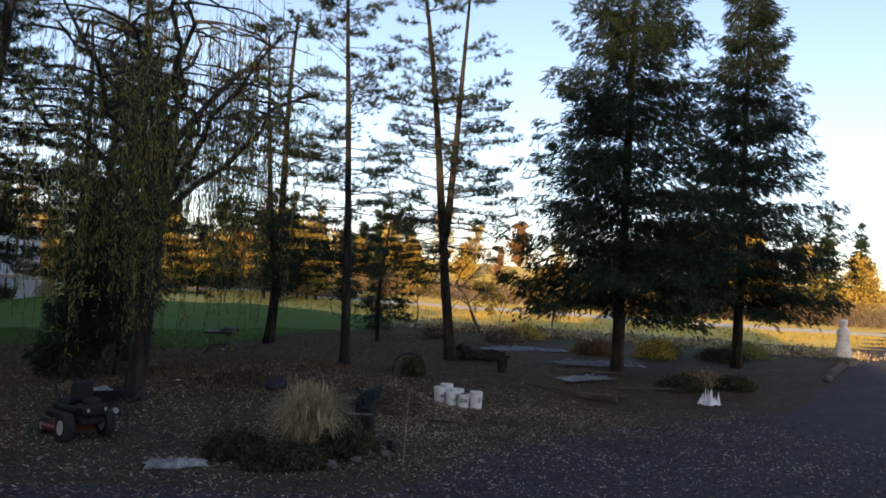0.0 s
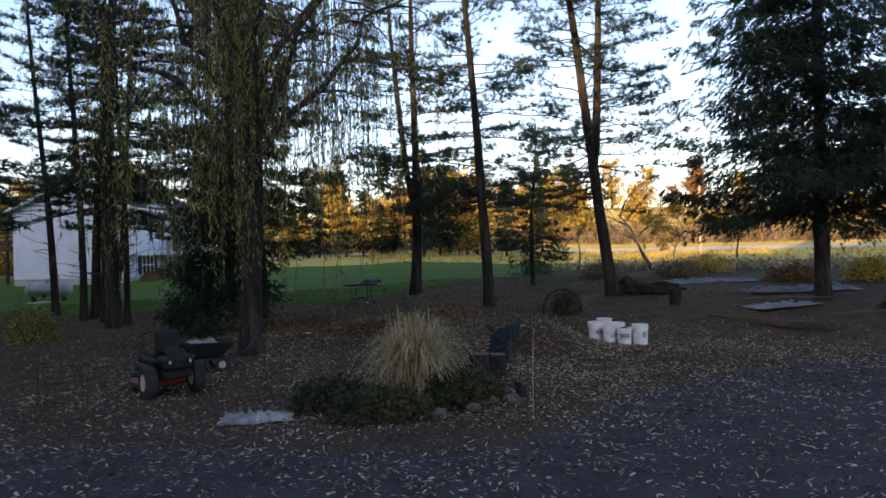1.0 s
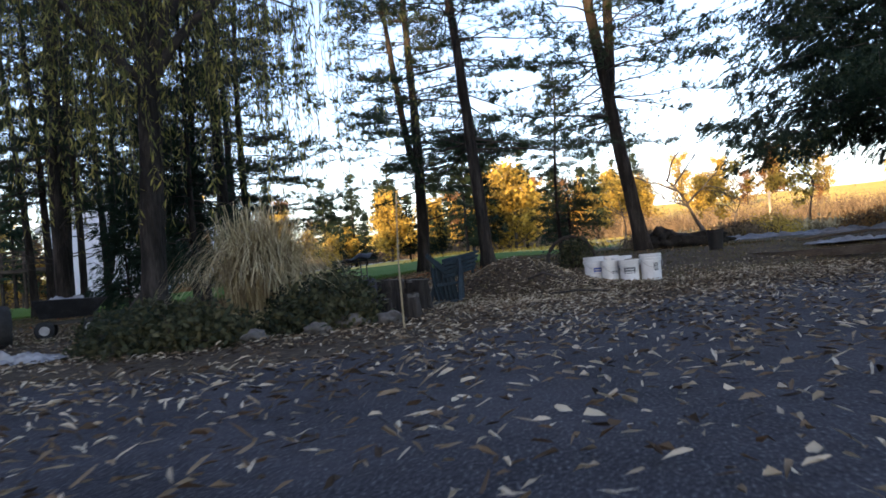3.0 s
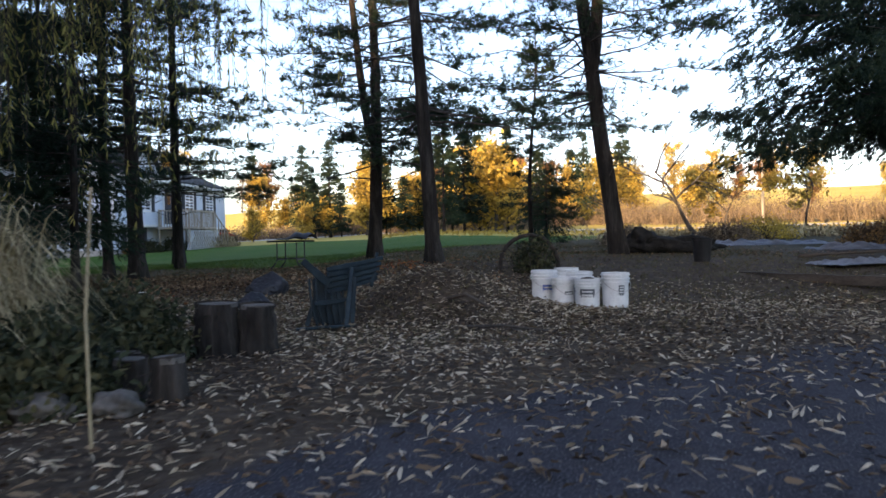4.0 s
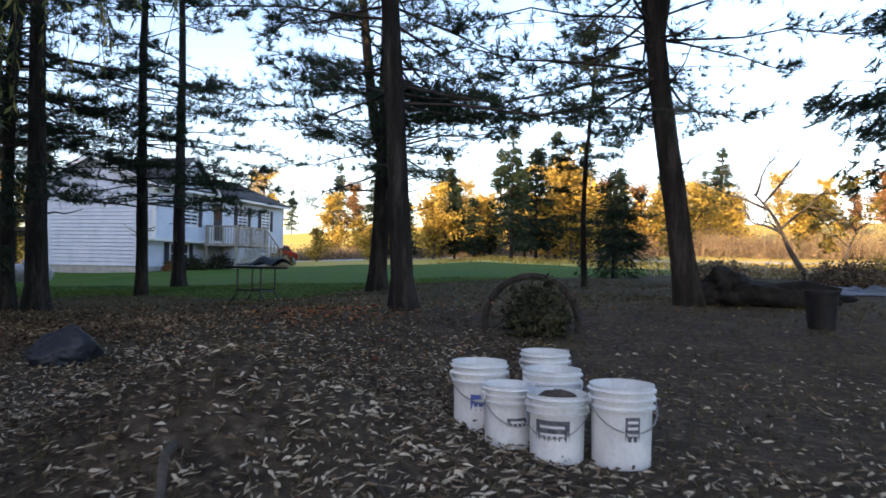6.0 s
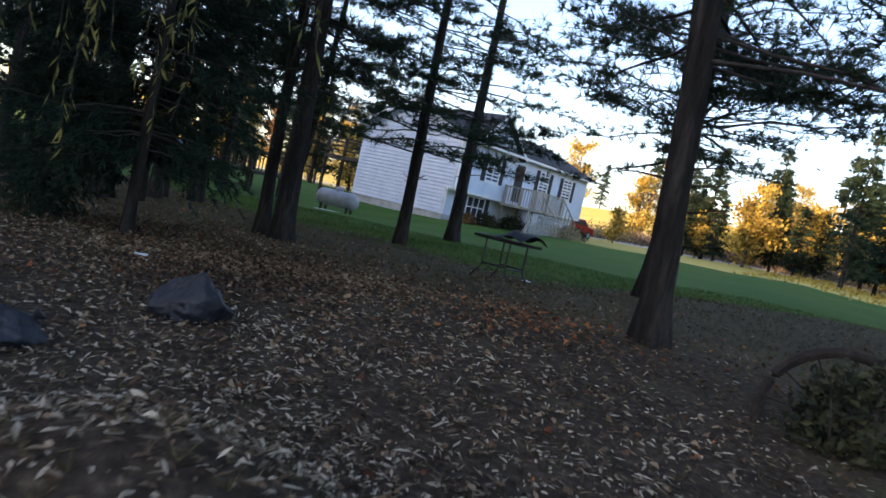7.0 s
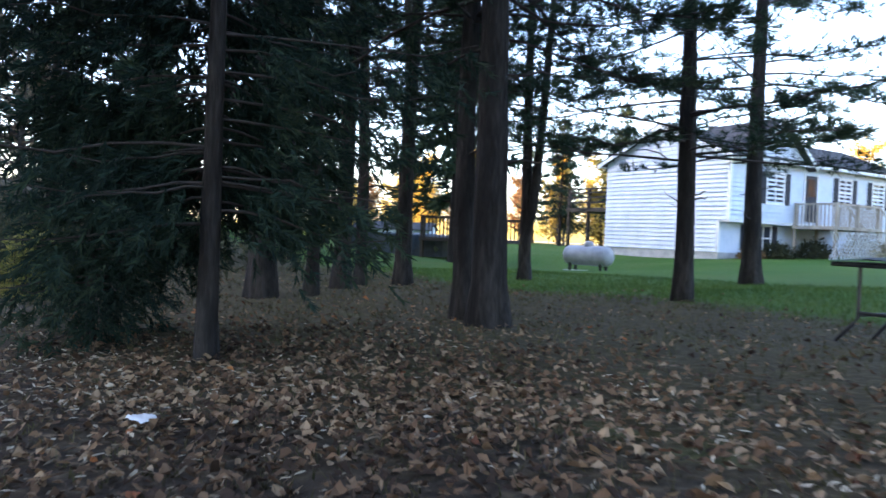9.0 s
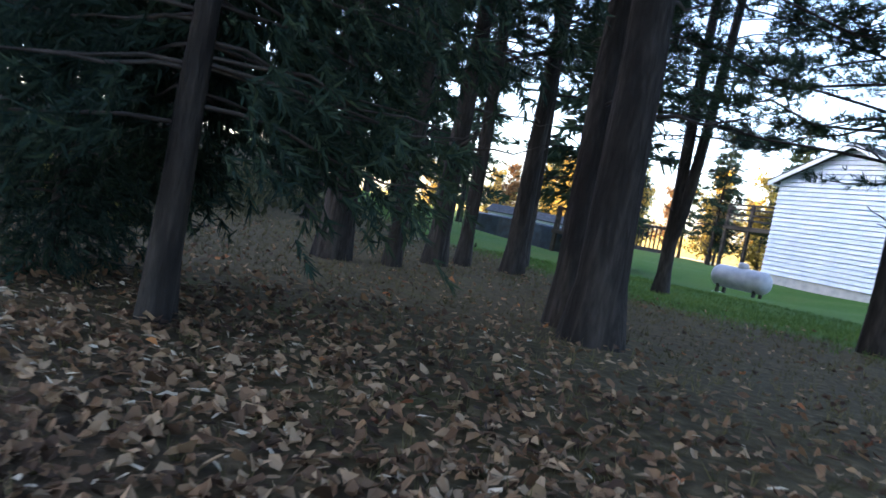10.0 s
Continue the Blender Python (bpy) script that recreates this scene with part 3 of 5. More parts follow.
def broadleaf(height, spread, seed, foliage, amount=3000, size=0.24):
    """A far deciduous tree: trunk, limbs and a ragged crown of leaf clumps."""
    rng = np.random.default_rng(seed)
    trunk, limbs, crown = Bunch(), Bunch(), Bunch()
    V, F, p = trunk_arrays((0, 0, -0.2), (0, 0, height * 0.8), 0.02 * height, rng, sides=8, rings=12)
    trunk.add(V, F)
    ends = []
    for i in range(34):
        f = rng.uniform(0.06, 1)
        b = np.array([np.interp(f * 0.8 * height, p[:, 2], p[:, j]) for j in range(3)])
        az = rng.uniform(0, 6.28)
        way = unit(np.array([math.cos(az), math.sin(az), rng.uniform(0.3, 1.1)]))
        pts = limb(b, way, spread * (1.1 - 0.6 * f) * rng.uniform(0.6, 1.1), 0, rng, 5)
        limbs.add(*tube_arrays(pts, np.linspace(0.006 * height, 0.02, 5), 4))
        ends += list(pts[1:])
    ends = np.array(ends)
    k = rng.integers(0, len(ends), amount)
    c = ends[k] + rng.normal(size=(amount, 3)) * spread * 0.1 * rng.uniform(0.5, 1.6, (len(ends), 1))[k]
    crown.add(*leaves(c, size * 1.6, size * 0.55, rng))
    return trunk, limbs, crown


def far_conifer(height, spread, seed):
    rng = np.random.default_rng(seed)
    trunk, limbs, crown = Bunch(), Bunch(), Bunch()
    V, F, p = trunk_arrays((0, 0, -0.2), (0, 0, height), 0.015 * height, rng, bend=0.1, sides=7, rings=10)
    trunk.add(V, F)
    for i in range(110):
        f = rng.uniform(0, 1)
        az = rng.uniform(0, 6.28)
        way = np.array([math.cos(az), math.sin(az), 0.1])
        ln = spread * (1 - f) ** 0.8 * rng.uniform(0.5, 1.15) + 0.15
        pts = limb(np.array([0, 0, height * (0.12 + 0.88 * f)]), way, ln, 0.25, rng, 4)
        limbs.add(*tube_arrays(pts, np.linspace(0.04, 0.01, 4), 3))
        m = int(6 + 10 * ln / spread)
        s = rng.uniform(0.1, 1, m)
        c = np.stack([np.interp(s, np.linspace(0, 1, 4), pts[:, j]) for j in range(3)], 1) + rng.normal(size=(m, 3)) * [0.18, 0.18, 0.08]
        crown.add(*spikes(c, np.tile(way + [0, 0, -0.3], (m, 1)), 0.55, 0.06, 4, 0.6, rng))
    return trunk, limbs, crown


def far_set(name, parts, label, bark, foliage):
    t = thing(name, Matrix.Translation((0, -400, 0)), label, "tree", "trees beyond the yard")
    for nm, bunch, mat in zip(("trunk", "branching", "crown"), parts, (bark, bark, foliage)):
        tagged(part(nm, bunch.mesh(nm, mat), mat, t), kind="stuff" if nm == "branching" else "")
    return t


# near trees, at their places
pine(5.83, 14.88, 11.5, 0.145, 11, low=2.5, lean=(-0.065, -0.02), bend=0.1, spread=4.0, count=84, tufts=30, label="big white pine with a thick dark trunk among leaves", clear=(0.3, -1.0))
pine(4.19, 20.6, 12.0, 0.19, 12, low=2.4, lean=(0.02, 0), spread=3.6, count=95, fork=(3.0, -0.75, 0.1, 0.12), label="forked white pine at the edge of the lawn")
pine(9.5, 16.2, 13.0, 0.18, 13, low=2.9, lean=(-0.14, 0.0), spread=3.3, count=100, fork=(3.6, 0.34, 0.15, 0.13), label="leaning double-stemmed pine beside a dark log")
pine(-0.11, 16.22, 11.5, 0.163, 14, low=2.5, lean=(-0.03, 0), spread=3.3, count=80, label="tall pine, one of a close pair", clear=(0.6, -0.8))
pine(-0.82, 16.5, 11.5, 0.11, 15, low=2.8, lean=(-0.02, 0.02), spread=2.8, count=56, label="tall pine, one of a close pair")
pine(-0.82, 20.3, 11.0, 0.13, 16, low=1.8, lean=(0.01, 0), spread=3.3, count=66, label="slim pine standing in front of the house")
pine(-2.88, 25.8, 12.5, 0.19, 17, low=2.4, lean=(-0.03, 0), spread=3.4, count=64, label="pine on the lawn in front of the house")
pine(-6.2, 22.6, 11.5, 0.13, 18, low=2.8, spread=2.4, count=67, fork=(0.9, 0.55, 0.1, 0.11), label="twin-stemmed pine beyond the leaves")
pine(-4.55, 17.2, 12.0, 0.13, 19, low=3.6, lean=(0.02, 0), spread=3.0, count=58, label="slim pine in the dark grove")
pine(-5.5, 18.1, 12.0, 0.11, 20, low=3.0, lean=(-0.01, 0), spread=2.8, count=58, label="slim pine in the dark grove")
pine(-5.5, 18.95, 12.0, 0.15, 21, low=3.1, lean=(0.05, 0), spread=3.0, count=58, label="leaning pine in the dark grove")
pine(-7.2, 20.2, 12.0, 0.12, 22, low=3.3, lean=(-0.05, 0), spread=2.8, count=58, label="leaning pine in the dark grove")
pine(-3.75, 15.6, 12.5, 0.17, 23, low=3.5, lean=(0.01, 0), spread=3.2, count=58, label="grey-barked pine with a flared foot")
pine(-3.65, 16.25, 12.0, 0.09, 24, low=3.6, spread=2.6, count=58, label="slim pine in the dark grove")
pine(-10.5, 17.2, 12.0, 0.15, 25, low=3.0, spread=3.2, count=58, label="slim pine in the dark grove")
pine(-13.5, 20.5, 13.0, 0.16, 26, low=3.1, spread=3.4, count=58, label="slim pine in the dark grove")
pine(8.5, 22.15, 6.0, 0.075, 27, low=1.0, spread=1.5, count=54, tufts=16, label="young thin pine at the lawn's edge", dead=12)
spruce(9.7, 27.7, 3.4, 0.07, 31, low=0.2, spread=1.3, rows=18, dense=0.32, twig=0.2, label="small spruce at the lawn's edge")
spruce(14.6, 14.6, 18.5, 0.2, 32, low=2.4, spread=4.5, rows=62, dense=2.3, twig=0.28, label="tall dark spruce beside the driveway")
spruce(20.9, 16.4, 16.5, 0.2, 33, low=2.4, spread=4.2, rows=56, dense=2.0, twig=0.28, label="tall dark spruce with a sunlit top")
spruce(0.0, 13.6, 9.0, 0.075, 34, low=1.0, spread=1.75, rows=34, label="dark spruce with low sagging boughs", clear=(0.97, -0.2), dense=1.05, twig=0.22, airy=0.6)
spruce(-1.1, 13.1, 2.4, 0.035, 35, low=0.35, spread=0.75, rows=13, label="young dark spruce with boughs near the ground", dense=0.7, twig=0.16, airy=0.5)
willow(0.7, 10.0, 41)
bare_tree(15.4, 28.2, 4.6, 0.1, 42, lean=(-1.7, 0.2))
bare_tree(16.9, 29.5, 3.4, 0.05, 43, GOLD, lean=(0.3, 0.2), amount=5, label="small thin tree with a few golden leaves")
bare_tree(12.2, 29.5, 3.2, 0.05, 44, GOLD, lean=(0.2, 0.2), amount=4, label="small thin tree with a few golden leaves")
bare_tree(20.5, 30.5, 3.8, 0.06, 45, GOLD, lean=(0.2, 0.1), amount=5, label="small thin tree with a few golden leaves")

# ---- the house ----


def at_xy(x, y, turn=0.0, lift=0.0):
    return pose(x, y, gz(x, y) + lift, 0, 0, turn)


def quad_solid(pts, thick, bm=None):
    """A flat slab: a polygon, given thickness along its normal."""
    bm = bm or bmesh.new()
    vs = [bm.verts.new(p) for p in pts]
    f = bm.faces.new(vs)
    r = bmesh.ops.extrude_face_region(bm, geom=[f])
    n = f.normal if f.normal.length else Vector((0, 0, 1))
    f.normal_update()
    n = f.normal.copy()
    for v in r["geom"]:
        if isinstance(v, bmesh.types.BMVert):
            v.co += n * thick
    bmesh.ops.recalc_face_normals(bm, faces=bm.faces)
    return bm


def window(house, name, y, z, w, h, x, shutters=True, panes=2):
    """A window on the front wall: casing, sash panes, muntins and shutters."""
    win = part(name, box(x - 0.06, y - w / 2, z, x + 0.02, y + w / 2, z + h), GLASS, house, "dark window pane in a white casing")
    for n, b in (("head", (y - w / 2 - 0.08, z + h, y + w / 2 + 0.08, z + h + 0.09)), ("sill", (y - w / 2 - 0.1, z - 0.09, y + w / 2 + 0.1, z)),
                 ("jamb", (y - w / 2 - 0.08, z, y - w / 2, z + h)), ("jamb", (y + w / 2, z, y + w / 2 + 0.08, z + h)), ("meeting_rail", (y - w / 2, z + h / 2 - 0.03, y + w / 2, z + h / 2 + 0.03))):
        part(n, box(x, b[0], b[1], x + 0.06, b[2], b[3]), TRIM, win)
    for i in range(1, panes):
        q = y - w / 2 + w * i / panes
        part("muntin", box(x + 0.003, q - 0.025, z, x + 0.055, q + 0.025, z + h), TRIM, win)
    if shutters:
        for s in (-1, 1):
            c = y + s * (w / 2 + 0.28)
            sh = part("shutter", box(x + 0.005, c - 0.18, z - 0.05, x + 0.05, c + 0.18, z + h + 0.05), SHUTTER, house, "dark louvred shutter")
            for k in range(9):
                q = z + 0.03 + k * (h - 0.06) / 8
                part("louvre", box(x + 0.05, c - 0.13, q - 0.02, x + 0.065, c + 0.13, q + 0.035), SHUTTER, sh)
    return win


def build_house():
    # local x: 0 at the front wall, negative into the house; local y: along the front; z: 0 at the ground
    h = thing("house", at_xy(-11.45, 38.7, -math.degrees(0.12)), "white two-storey house with dark shingle roof and shutters", "house")
    D, L, low, eave, ridge, over = 6.6, 13.3, 1.65, 4.3, 5.75, 0.45
    part("foundation", box(-D, 0, -0.5, 0, L, 0.28), CONCRETE, h, "pale concrete foundation")
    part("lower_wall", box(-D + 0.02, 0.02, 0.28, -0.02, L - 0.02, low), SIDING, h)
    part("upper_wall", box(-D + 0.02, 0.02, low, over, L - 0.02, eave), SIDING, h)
    # lapped siding boards of the near gable end, up into the gable
    z, k = 0.3, 0
    while z < ridge - 0.15:
        if z < low - 0.03:
            a, b = -D, 0.0
        elif z < eave:
            a, b = -D, over
        else:
            f = (z - eave) / (ridge - eave)
            mid = (-D + over) / 2
            a, b = -D + (mid + D) * f, over - (over - mid) * f
        bm = bmesh.new()
        v = [bm.verts.new(p) for p in ((a, 0.0, z + 0.168), (b, 0.0, z + 0.168), (b, -0.055, z), (a, -0.055, z), (a, 0.012, z), (b, 0.012, z))]
        bm.faces.new((v[0], v[1], v[2], v[3]))
        bm.faces.new((v[3], v[2], v[5], v[4]))
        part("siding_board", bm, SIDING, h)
        z += 0.19
        k += 1
    z = low + 0.02
    while z < eave - 0.1:
        bm = bmesh.new()
        v = [bm.verts.new(p) for p in ((over, 0.0, z + 0.19), (over, L, z + 0.19), (over + 0.04, L, z), (over + 0.04, 0.0, z))]
        bm.faces.new(v)
        part("siding_board", bm, SIDING, h)
        z += 0.19
    mid = (-D + over) / 2
    for y0 in (0.12, L - 0.1):
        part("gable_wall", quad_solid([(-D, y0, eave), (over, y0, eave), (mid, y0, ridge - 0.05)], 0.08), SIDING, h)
    # roof: two slopes with a short overhang, and courses of shingles
    e = 0.35
    s = (ridge - eave) / (mid + D)
    for sign, edge in ((-1, -D), (1, over)):
        x1 = edge + sign * e
        z1 = eave - e * s
        a = [(mid, -0.35, ridge), (x1, -0.35, z1), (x1, L + 0.35, z1), (mid, L + 0.35, ridge)]
        roof = part("roof", quad_solid(a if sign < 0 else a[::-1], 0.12), SHINGLE, h, "dark shingle roof slope")
        for c in range(14):
            f0, f1 = c / 14, (c + 1) / 14 + 0.01
            q = [(mid + (x1 - mid) * f0, -0.36, ridge + (z1 - ridge) * f0 + 0.13), (mid + (x1 - mid) * f1, -0.36, ridge + (z1 - ridge) * f1 + 0.15),
                 (mid + (x1 - mid) * f1, L + 0.36, ridge + (z1 - ridge) * f1 + 0.15), (mid + (x1 - mid) * f0, L + 0.36, ridge + (z1 - ridge) * f0 + 0.13)]
            part("shingle_course", quad_solid(q if sign < 0 else q[::-1], 0.02), SHINGLE, roof)
        part("gutter", box(x1 - 0.06, -0.3, z1 - 0.04, x1 + 0.06, L + 0.3, z1 + 0.08), TRIM, h)
        for y0 in (-0.37, L + 0.35):
            part("rake_board", quad_solid([(mid, y0, ridge + 0.1), (x1, y0, z1 + 0.08), (x1, y0, z1 - 0.1), (mid, y0, ridge - 0.08)], 0.03), TRIM, h)
    # cross gable over the front
    y0, y1, pk = 0.9, 4.9, 6.05
    ym = (y0 + y1) / 2
    part("front_gable_wall", quad_solid([(over + 0.02, y0, eave - 0.05), (over + 0.02, y1, eave - 0.05), (over + 0.02, ym, pk - 0.12)], -0.1), SIDING, h)
    for ya, yb in ((y0 - 0.35, ym), (y1 + 0.35, ym)):
        zq = eave - 0.25
        pts = [(over + 0.4, ya, zq), (mid, ya, zq), (mid, yb, pk), (over + 0.4, yb, pk)]
        part("front_gable_roof", quad_solid(pts if ya > ym else pts[::-1], 0.13), SHINGLE, h)
        part("front_rake", quad_solid([(over + 0.41, ya, zq + 0.1), (over + 0.41, ya, zq - 0.08), (over + 0.41, yb, pk - 0.08), (over + 0.41, yb, pk + 0.1)], 0.03), TRIM, h)
    for y, zz in ((0.0, 0.28), (L, 0.28)):
        part("corner_board", box(-0.1, y - 0.06, zz, 0.03, y + 0.06, low), TRIM, h)
        part("corner_board", box(over - 0.1, y - 0.06, low, over + 0.04, y + 0.06, eave), TRIM, h)
    part("overhang_band", box(-0.01, 0.0, low - 0.1, over + 0.03, L, low + 0.02), TRIM, h)
    window(h, "window", 2.9, 2.45, 1.1, 1.25, over)
    window(h, "window", 8.1, 2.6, 0.95, 1.2, over)
    window(h, "window", 10.9, 2.6, 0.95, 1.2, over)
    window(h, "window", 2.6, 0.45, 1.5, 1.0, 0.0, True, 3)
    door = part("front_door", box(over - 0.05, 4.95, 1.75, over + 0.06, 5.85, 3.8), SHUTTER, h, "dark front door with an arched light")
    part("door_light", box(over + 0.06, 5.15, 2.9, over + 0.075, 5.65, 3.65), GLASS, door)
    for y in (4.87, 5.85):
        part("door_casing", box(over, y, 1.75, over + 0.08, y + 0.08, 3.88), TRIM, h)
    # front landing with stairs and railings
    fl = part("landing", box(over + 0.01, 4.2, 1.42, over + 2.0, 7.6, 1.55), DECKWOOD, h, "pale wooden landing")
    for x in (over + 0.1, over + 1.9):
        for y in (4.3, 5.9, 7.5):
            part("post", box(x - 0.05, y - 0.05, -0.1, x + 0.05, y + 0.05, 2.55), DECKWOOD, fl)
    part("rail", box(over + 1.86, 4.25, 2.45, over + 1.94, 7.55, 2.53), DECKWOOD, fl)
    part("rail", box(over + 0.1, 4.26, 2.45, over + 1.9, 4.34, 2.53), DECKWOOD, fl)
    for i in range(20):
        y = 4.4 + i * 0.162
        part("baluster", box(over + 1.88, y - 0.02, 1.55, over + 1.92, y + 0.02, 2.45), DECKWOOD, fl)
    for i in range(10):
        part("baluster", box(over + 0.2 + i * 0.17, 4.28, 1.55, over + 0.24 + i * 0.17, 4.32, 2.45), DECKWOOD, fl)
    st = part("front_stairs", box(over + 0.5, 7.6, 1.15, over + 1.9, 7.9, 1.3), DECKWOOD, h, "wooden stairs with railing")
    for i in range(1, 6):
        part("tread", box(over + 0.5, 7.6 + 0.3 * i, 1.15 - 0.2 * i, over + 1.9, 7.95 + 0.3 * i, 1.22 - 0.2 * i), DECKWOOD, st)
    for x in (over + 0.5, over + 1.88):
        for i in range(5):
            y = 7.75 + i * 0.42
            part("baluster", box(x, y - 0.03, 1.1 - 0.28 * i, x + 0.05, y + 0.03, 2.3 - 0.26 * i), DECKWOOD, st)
        part("handrail", rod([(x + 0.02, 7.5, 2.52), (x + 0.02, 9.5, 1.25)], 0.04, 6), DECKWOOD, st)
    for i in range(14):
        y = 4.3 + i * 0.25
        for d in (-1, 1):
            part("lattice_slat", rod([(over + 1.97, y - 0.5 * d, 0.15), (over + 1.97, y + 0.5 * d, 1.35)], 0.018, 4), TRIM, fl)
    # deck at the back corner
    bd = part("back_deck", box(-D - 3.4, 0.4, 2.0, -D, 4.5, 2.2), OLDWOOD, h, "dark raised back deck on posts")
    for x in (-D - 3.3, -D - 1.8, -D - 0.2):
        for y in (0.5, 4.4):
            part("post", box(x - 0.07, y - 0.07, -0.2, x + 0.07, y + 0.07, 3.2), OLDWOOD, bd)
    for zz in (2.45, 2.7, 2.95, 3.15):
        part("rail", box(-D - 3.35, 0.44, zz, -D - 0.15, 0.5, zz + 0.08), OLDWOOD, bd)
    return h


build_house()


def foliage_mound(name, x, y, rx, ry, h, mat, seed, label, category, size=0.08, n=4000, kind=""):
    """A low bush: twigs and many small leaves in an uneven heap."""
    r = np.random.default_rng(seed)
    t = thing(name, at_xy(x, y), label, category, kind=kind)
    limbs, crown = Bunch(), Bunch()
    for i in range(40):
        az, el = r.uniform(0, 6.28), r.uniform(0.2, 1.5)
        d = np.array([math.cos(az) * math.cos(el) * rx, math.sin(az) * math.cos(el) * ry, math.sin(el) * h]) * r.uniform(0.7, 1.15)
        p = limb(np.array([r.normal() * 0.1, r.normal() * 0.1, 0]), d, 1.0, 0.05, r, 5)
        limbs.add(*tube_arrays(p, np.linspace(0.012, 0.003, 5), 3))
    q = r.normal(size=(n, 3))
    q = unit(q) * r.uniform(0.35, 1.0, (n, 1)) ** 0.5 * (1 + 0.22 * np.sin(q[:, :1] * 5) * np.cos(q[:, 1:2] * 4))
    q[:, 2] = np.abs(q[:, 2])
    crown.add(*leaves(q * [rx, ry, h], size, size * 0.3, r))
    part("twig_frame", limbs.mesh("twig_frame", TWIG), TWIG, t)
    part("foliage", crown.mesh("foliage", mat), mat, t)
    return t


def propane_tank():
    t = thing("propane_tank", at_xy(-12.9, 32.4, 8) @ Matrix.Scale(0.88, 4), "grey horizontal propane tank on short legs on the lawn", "tank")
    R, L = 0.42, 2.35
    prof = [(0.02, -L / 2)] + [(R * math.sin(a), -L / 2 + R * 0.75 * (1 - math.cos(a))) for a in np.linspace(0.3, math.pi / 2, 6)]
    prof = prof + [(r, -z) for r, z in prof[::-1]]
    m = Matrix.Translation((0, 0, 0.68)) @ Matrix.Rotation(math.pi / 2, 4, "Y")
    part("shell", lathe(prof, 28, m=m), TANKGREY, t, smooth_faces=True)
    part("dome", lathe([(0.19, 0), (0.2, 0.02), (0.2, 0.16), (0.15, 0.22), (0.02, 0.24)], 18, m=Matrix.Translation((0, 0, 1.06))), TANKGREY, t, smooth_faces=True)
    for x in (-0.75, 0.75):
        for y in (-0.22, 0.22):
            part("leg", box(x - 0.05, y - 0.05, -0.05, x + 0.05, y + 0.05, 0.4), STEEL, t)
    part("base_pad", box(-1.0, -0.35, -0.06, 1.0, 0.35, 0.03), CONCRETE, t, "concrete pad")


def red_car():
    t = thing("parked_car", at_xy(-12.3, 58.0, 80), "red car parked beyond the house", "car")
    pts = [(-2.1, 0.35), (-2.15, 0.75), (-1.5, 0.95), (-0.9, 1.42), (0.7, 1.45), (1.35, 0.98), (2.1, 0.85), (2.2, 0.4)]
    bm = bmesh.new()
    rings = []
    for y, s in ((-0.85, 0.94), (-0.7, 1.0), (0.7, 1.0), (0.85, 0.94)):
        rings.append([bm.verts.new((x * (0.98 if abs(y) > 0.8 else 1), y, 0.35 + (z - 0.35) * s)) for x, z in pts])
    for a, b in zip(rings, rings[1:]):
        for i in range(len(pts)):
            j = (i + 1) % len(pts)
            bm.faces.new((a[i], a[j], b[j], b[i]))
    bm.faces.new(rings[0][::-1])
    bm.faces.new(rings[-1])
    bmesh.ops.recalc_face_normals(bm, faces=bm.faces)
    part("body", bm, CARRED, t, bevel=0.04)
    for s in (-1, 1):
        part("side_window", quad_solid([(-0.85, s * 0.853, 1.32), (0.6, s * 0.853, 1.35), (1.05, s * 0.86, 1.0), (-1.25, s * 0.86, 0.98)], 0.01 * s), GLASS, t)
        for x in (-1.35, 1.35):
            w = part("wheel", lathe([(0.2, -0.1), (0.31, -0.1), (0.32, 0.1), (0.2, 0.1)], 18, m=Matrix.Translation((x, s * 0.78, 0.32)) @ Matrix.Rotation(math.pi / 2, 4, "X")), RUBBER, t)
            part("rim", lathe([(0.02, -0.11), (0.2, -0.11), (0.2, 0.11), (0.02, 0.11)], 14, m=Matrix.Translation((x, s * 0.78, 0.32)) @ Matrix.Rotation(math.pi / 2, 4, "X")), HUBWHITE, w)
        part("tail_light", box(-2.17, s * 0.6 - 0.15, 0.7, -2.1, s * 0.6 + 0.15, 0.85), RED, t)


propane_tank()
red_car()
for i, (bx, by, brx, bh, bm_) in enumerate(((-10.2, 41.0, 0.7, 0.7, SHRUB), (-9.6, 43.0, 0.8, 0.8, SHRUB), (-8.8, 45.6, 0.9, 0.9, STRAW), (-8.2, 47.6, 1.0, 0.9, STRAW), (-8.6, 49.6, 0.8, 0.7, SHRUB), (-10.4, 39.4, 0.5, 0.5, RUSSET))):
    foliage_mound("foundation_shrub", bx, by, brx, brx, bh, bm_, 70 + i, "low shrub in the bed before the house", "shrub", 0.12, 1500)


def outbuilding():
    t = thing("garden_shed", at_xy(-26.0, 32.5, 42) @ Matrix.Scale(0.58, 4), "long low white shed with a grey roof behind the trees", "shed")
    part("wall", box(-3.4, -1.5, -0.2, 3.4, 1.5, 1.55), SIDING, t)
    for s in (-1, 1):
        part("roof", quad_solid([(-3.6, s * 1.75, 1.45), (3.6, s * 1.75, 1.45), (3.6, 0, 2.1), (-3.6, 0, 2.1)][::s], 0.08), SHINGLE, t)
    for x in (-3.4, 3.36):
        part("gable", quad_solid([(x, -1.5, 1.5), (x, 1.5, 1.5), (x, 0, 2.05)], 0.04), SIDING, t)
    win = part("window", box(1.2, -1.53, 0.85, 1.8, -1.48, 1.15), GLASS, t)
    part("casing", box(1.12, -1.55, 0.77, 1.88, -1.52, 0.85), TRIM, win)


outbuilding()


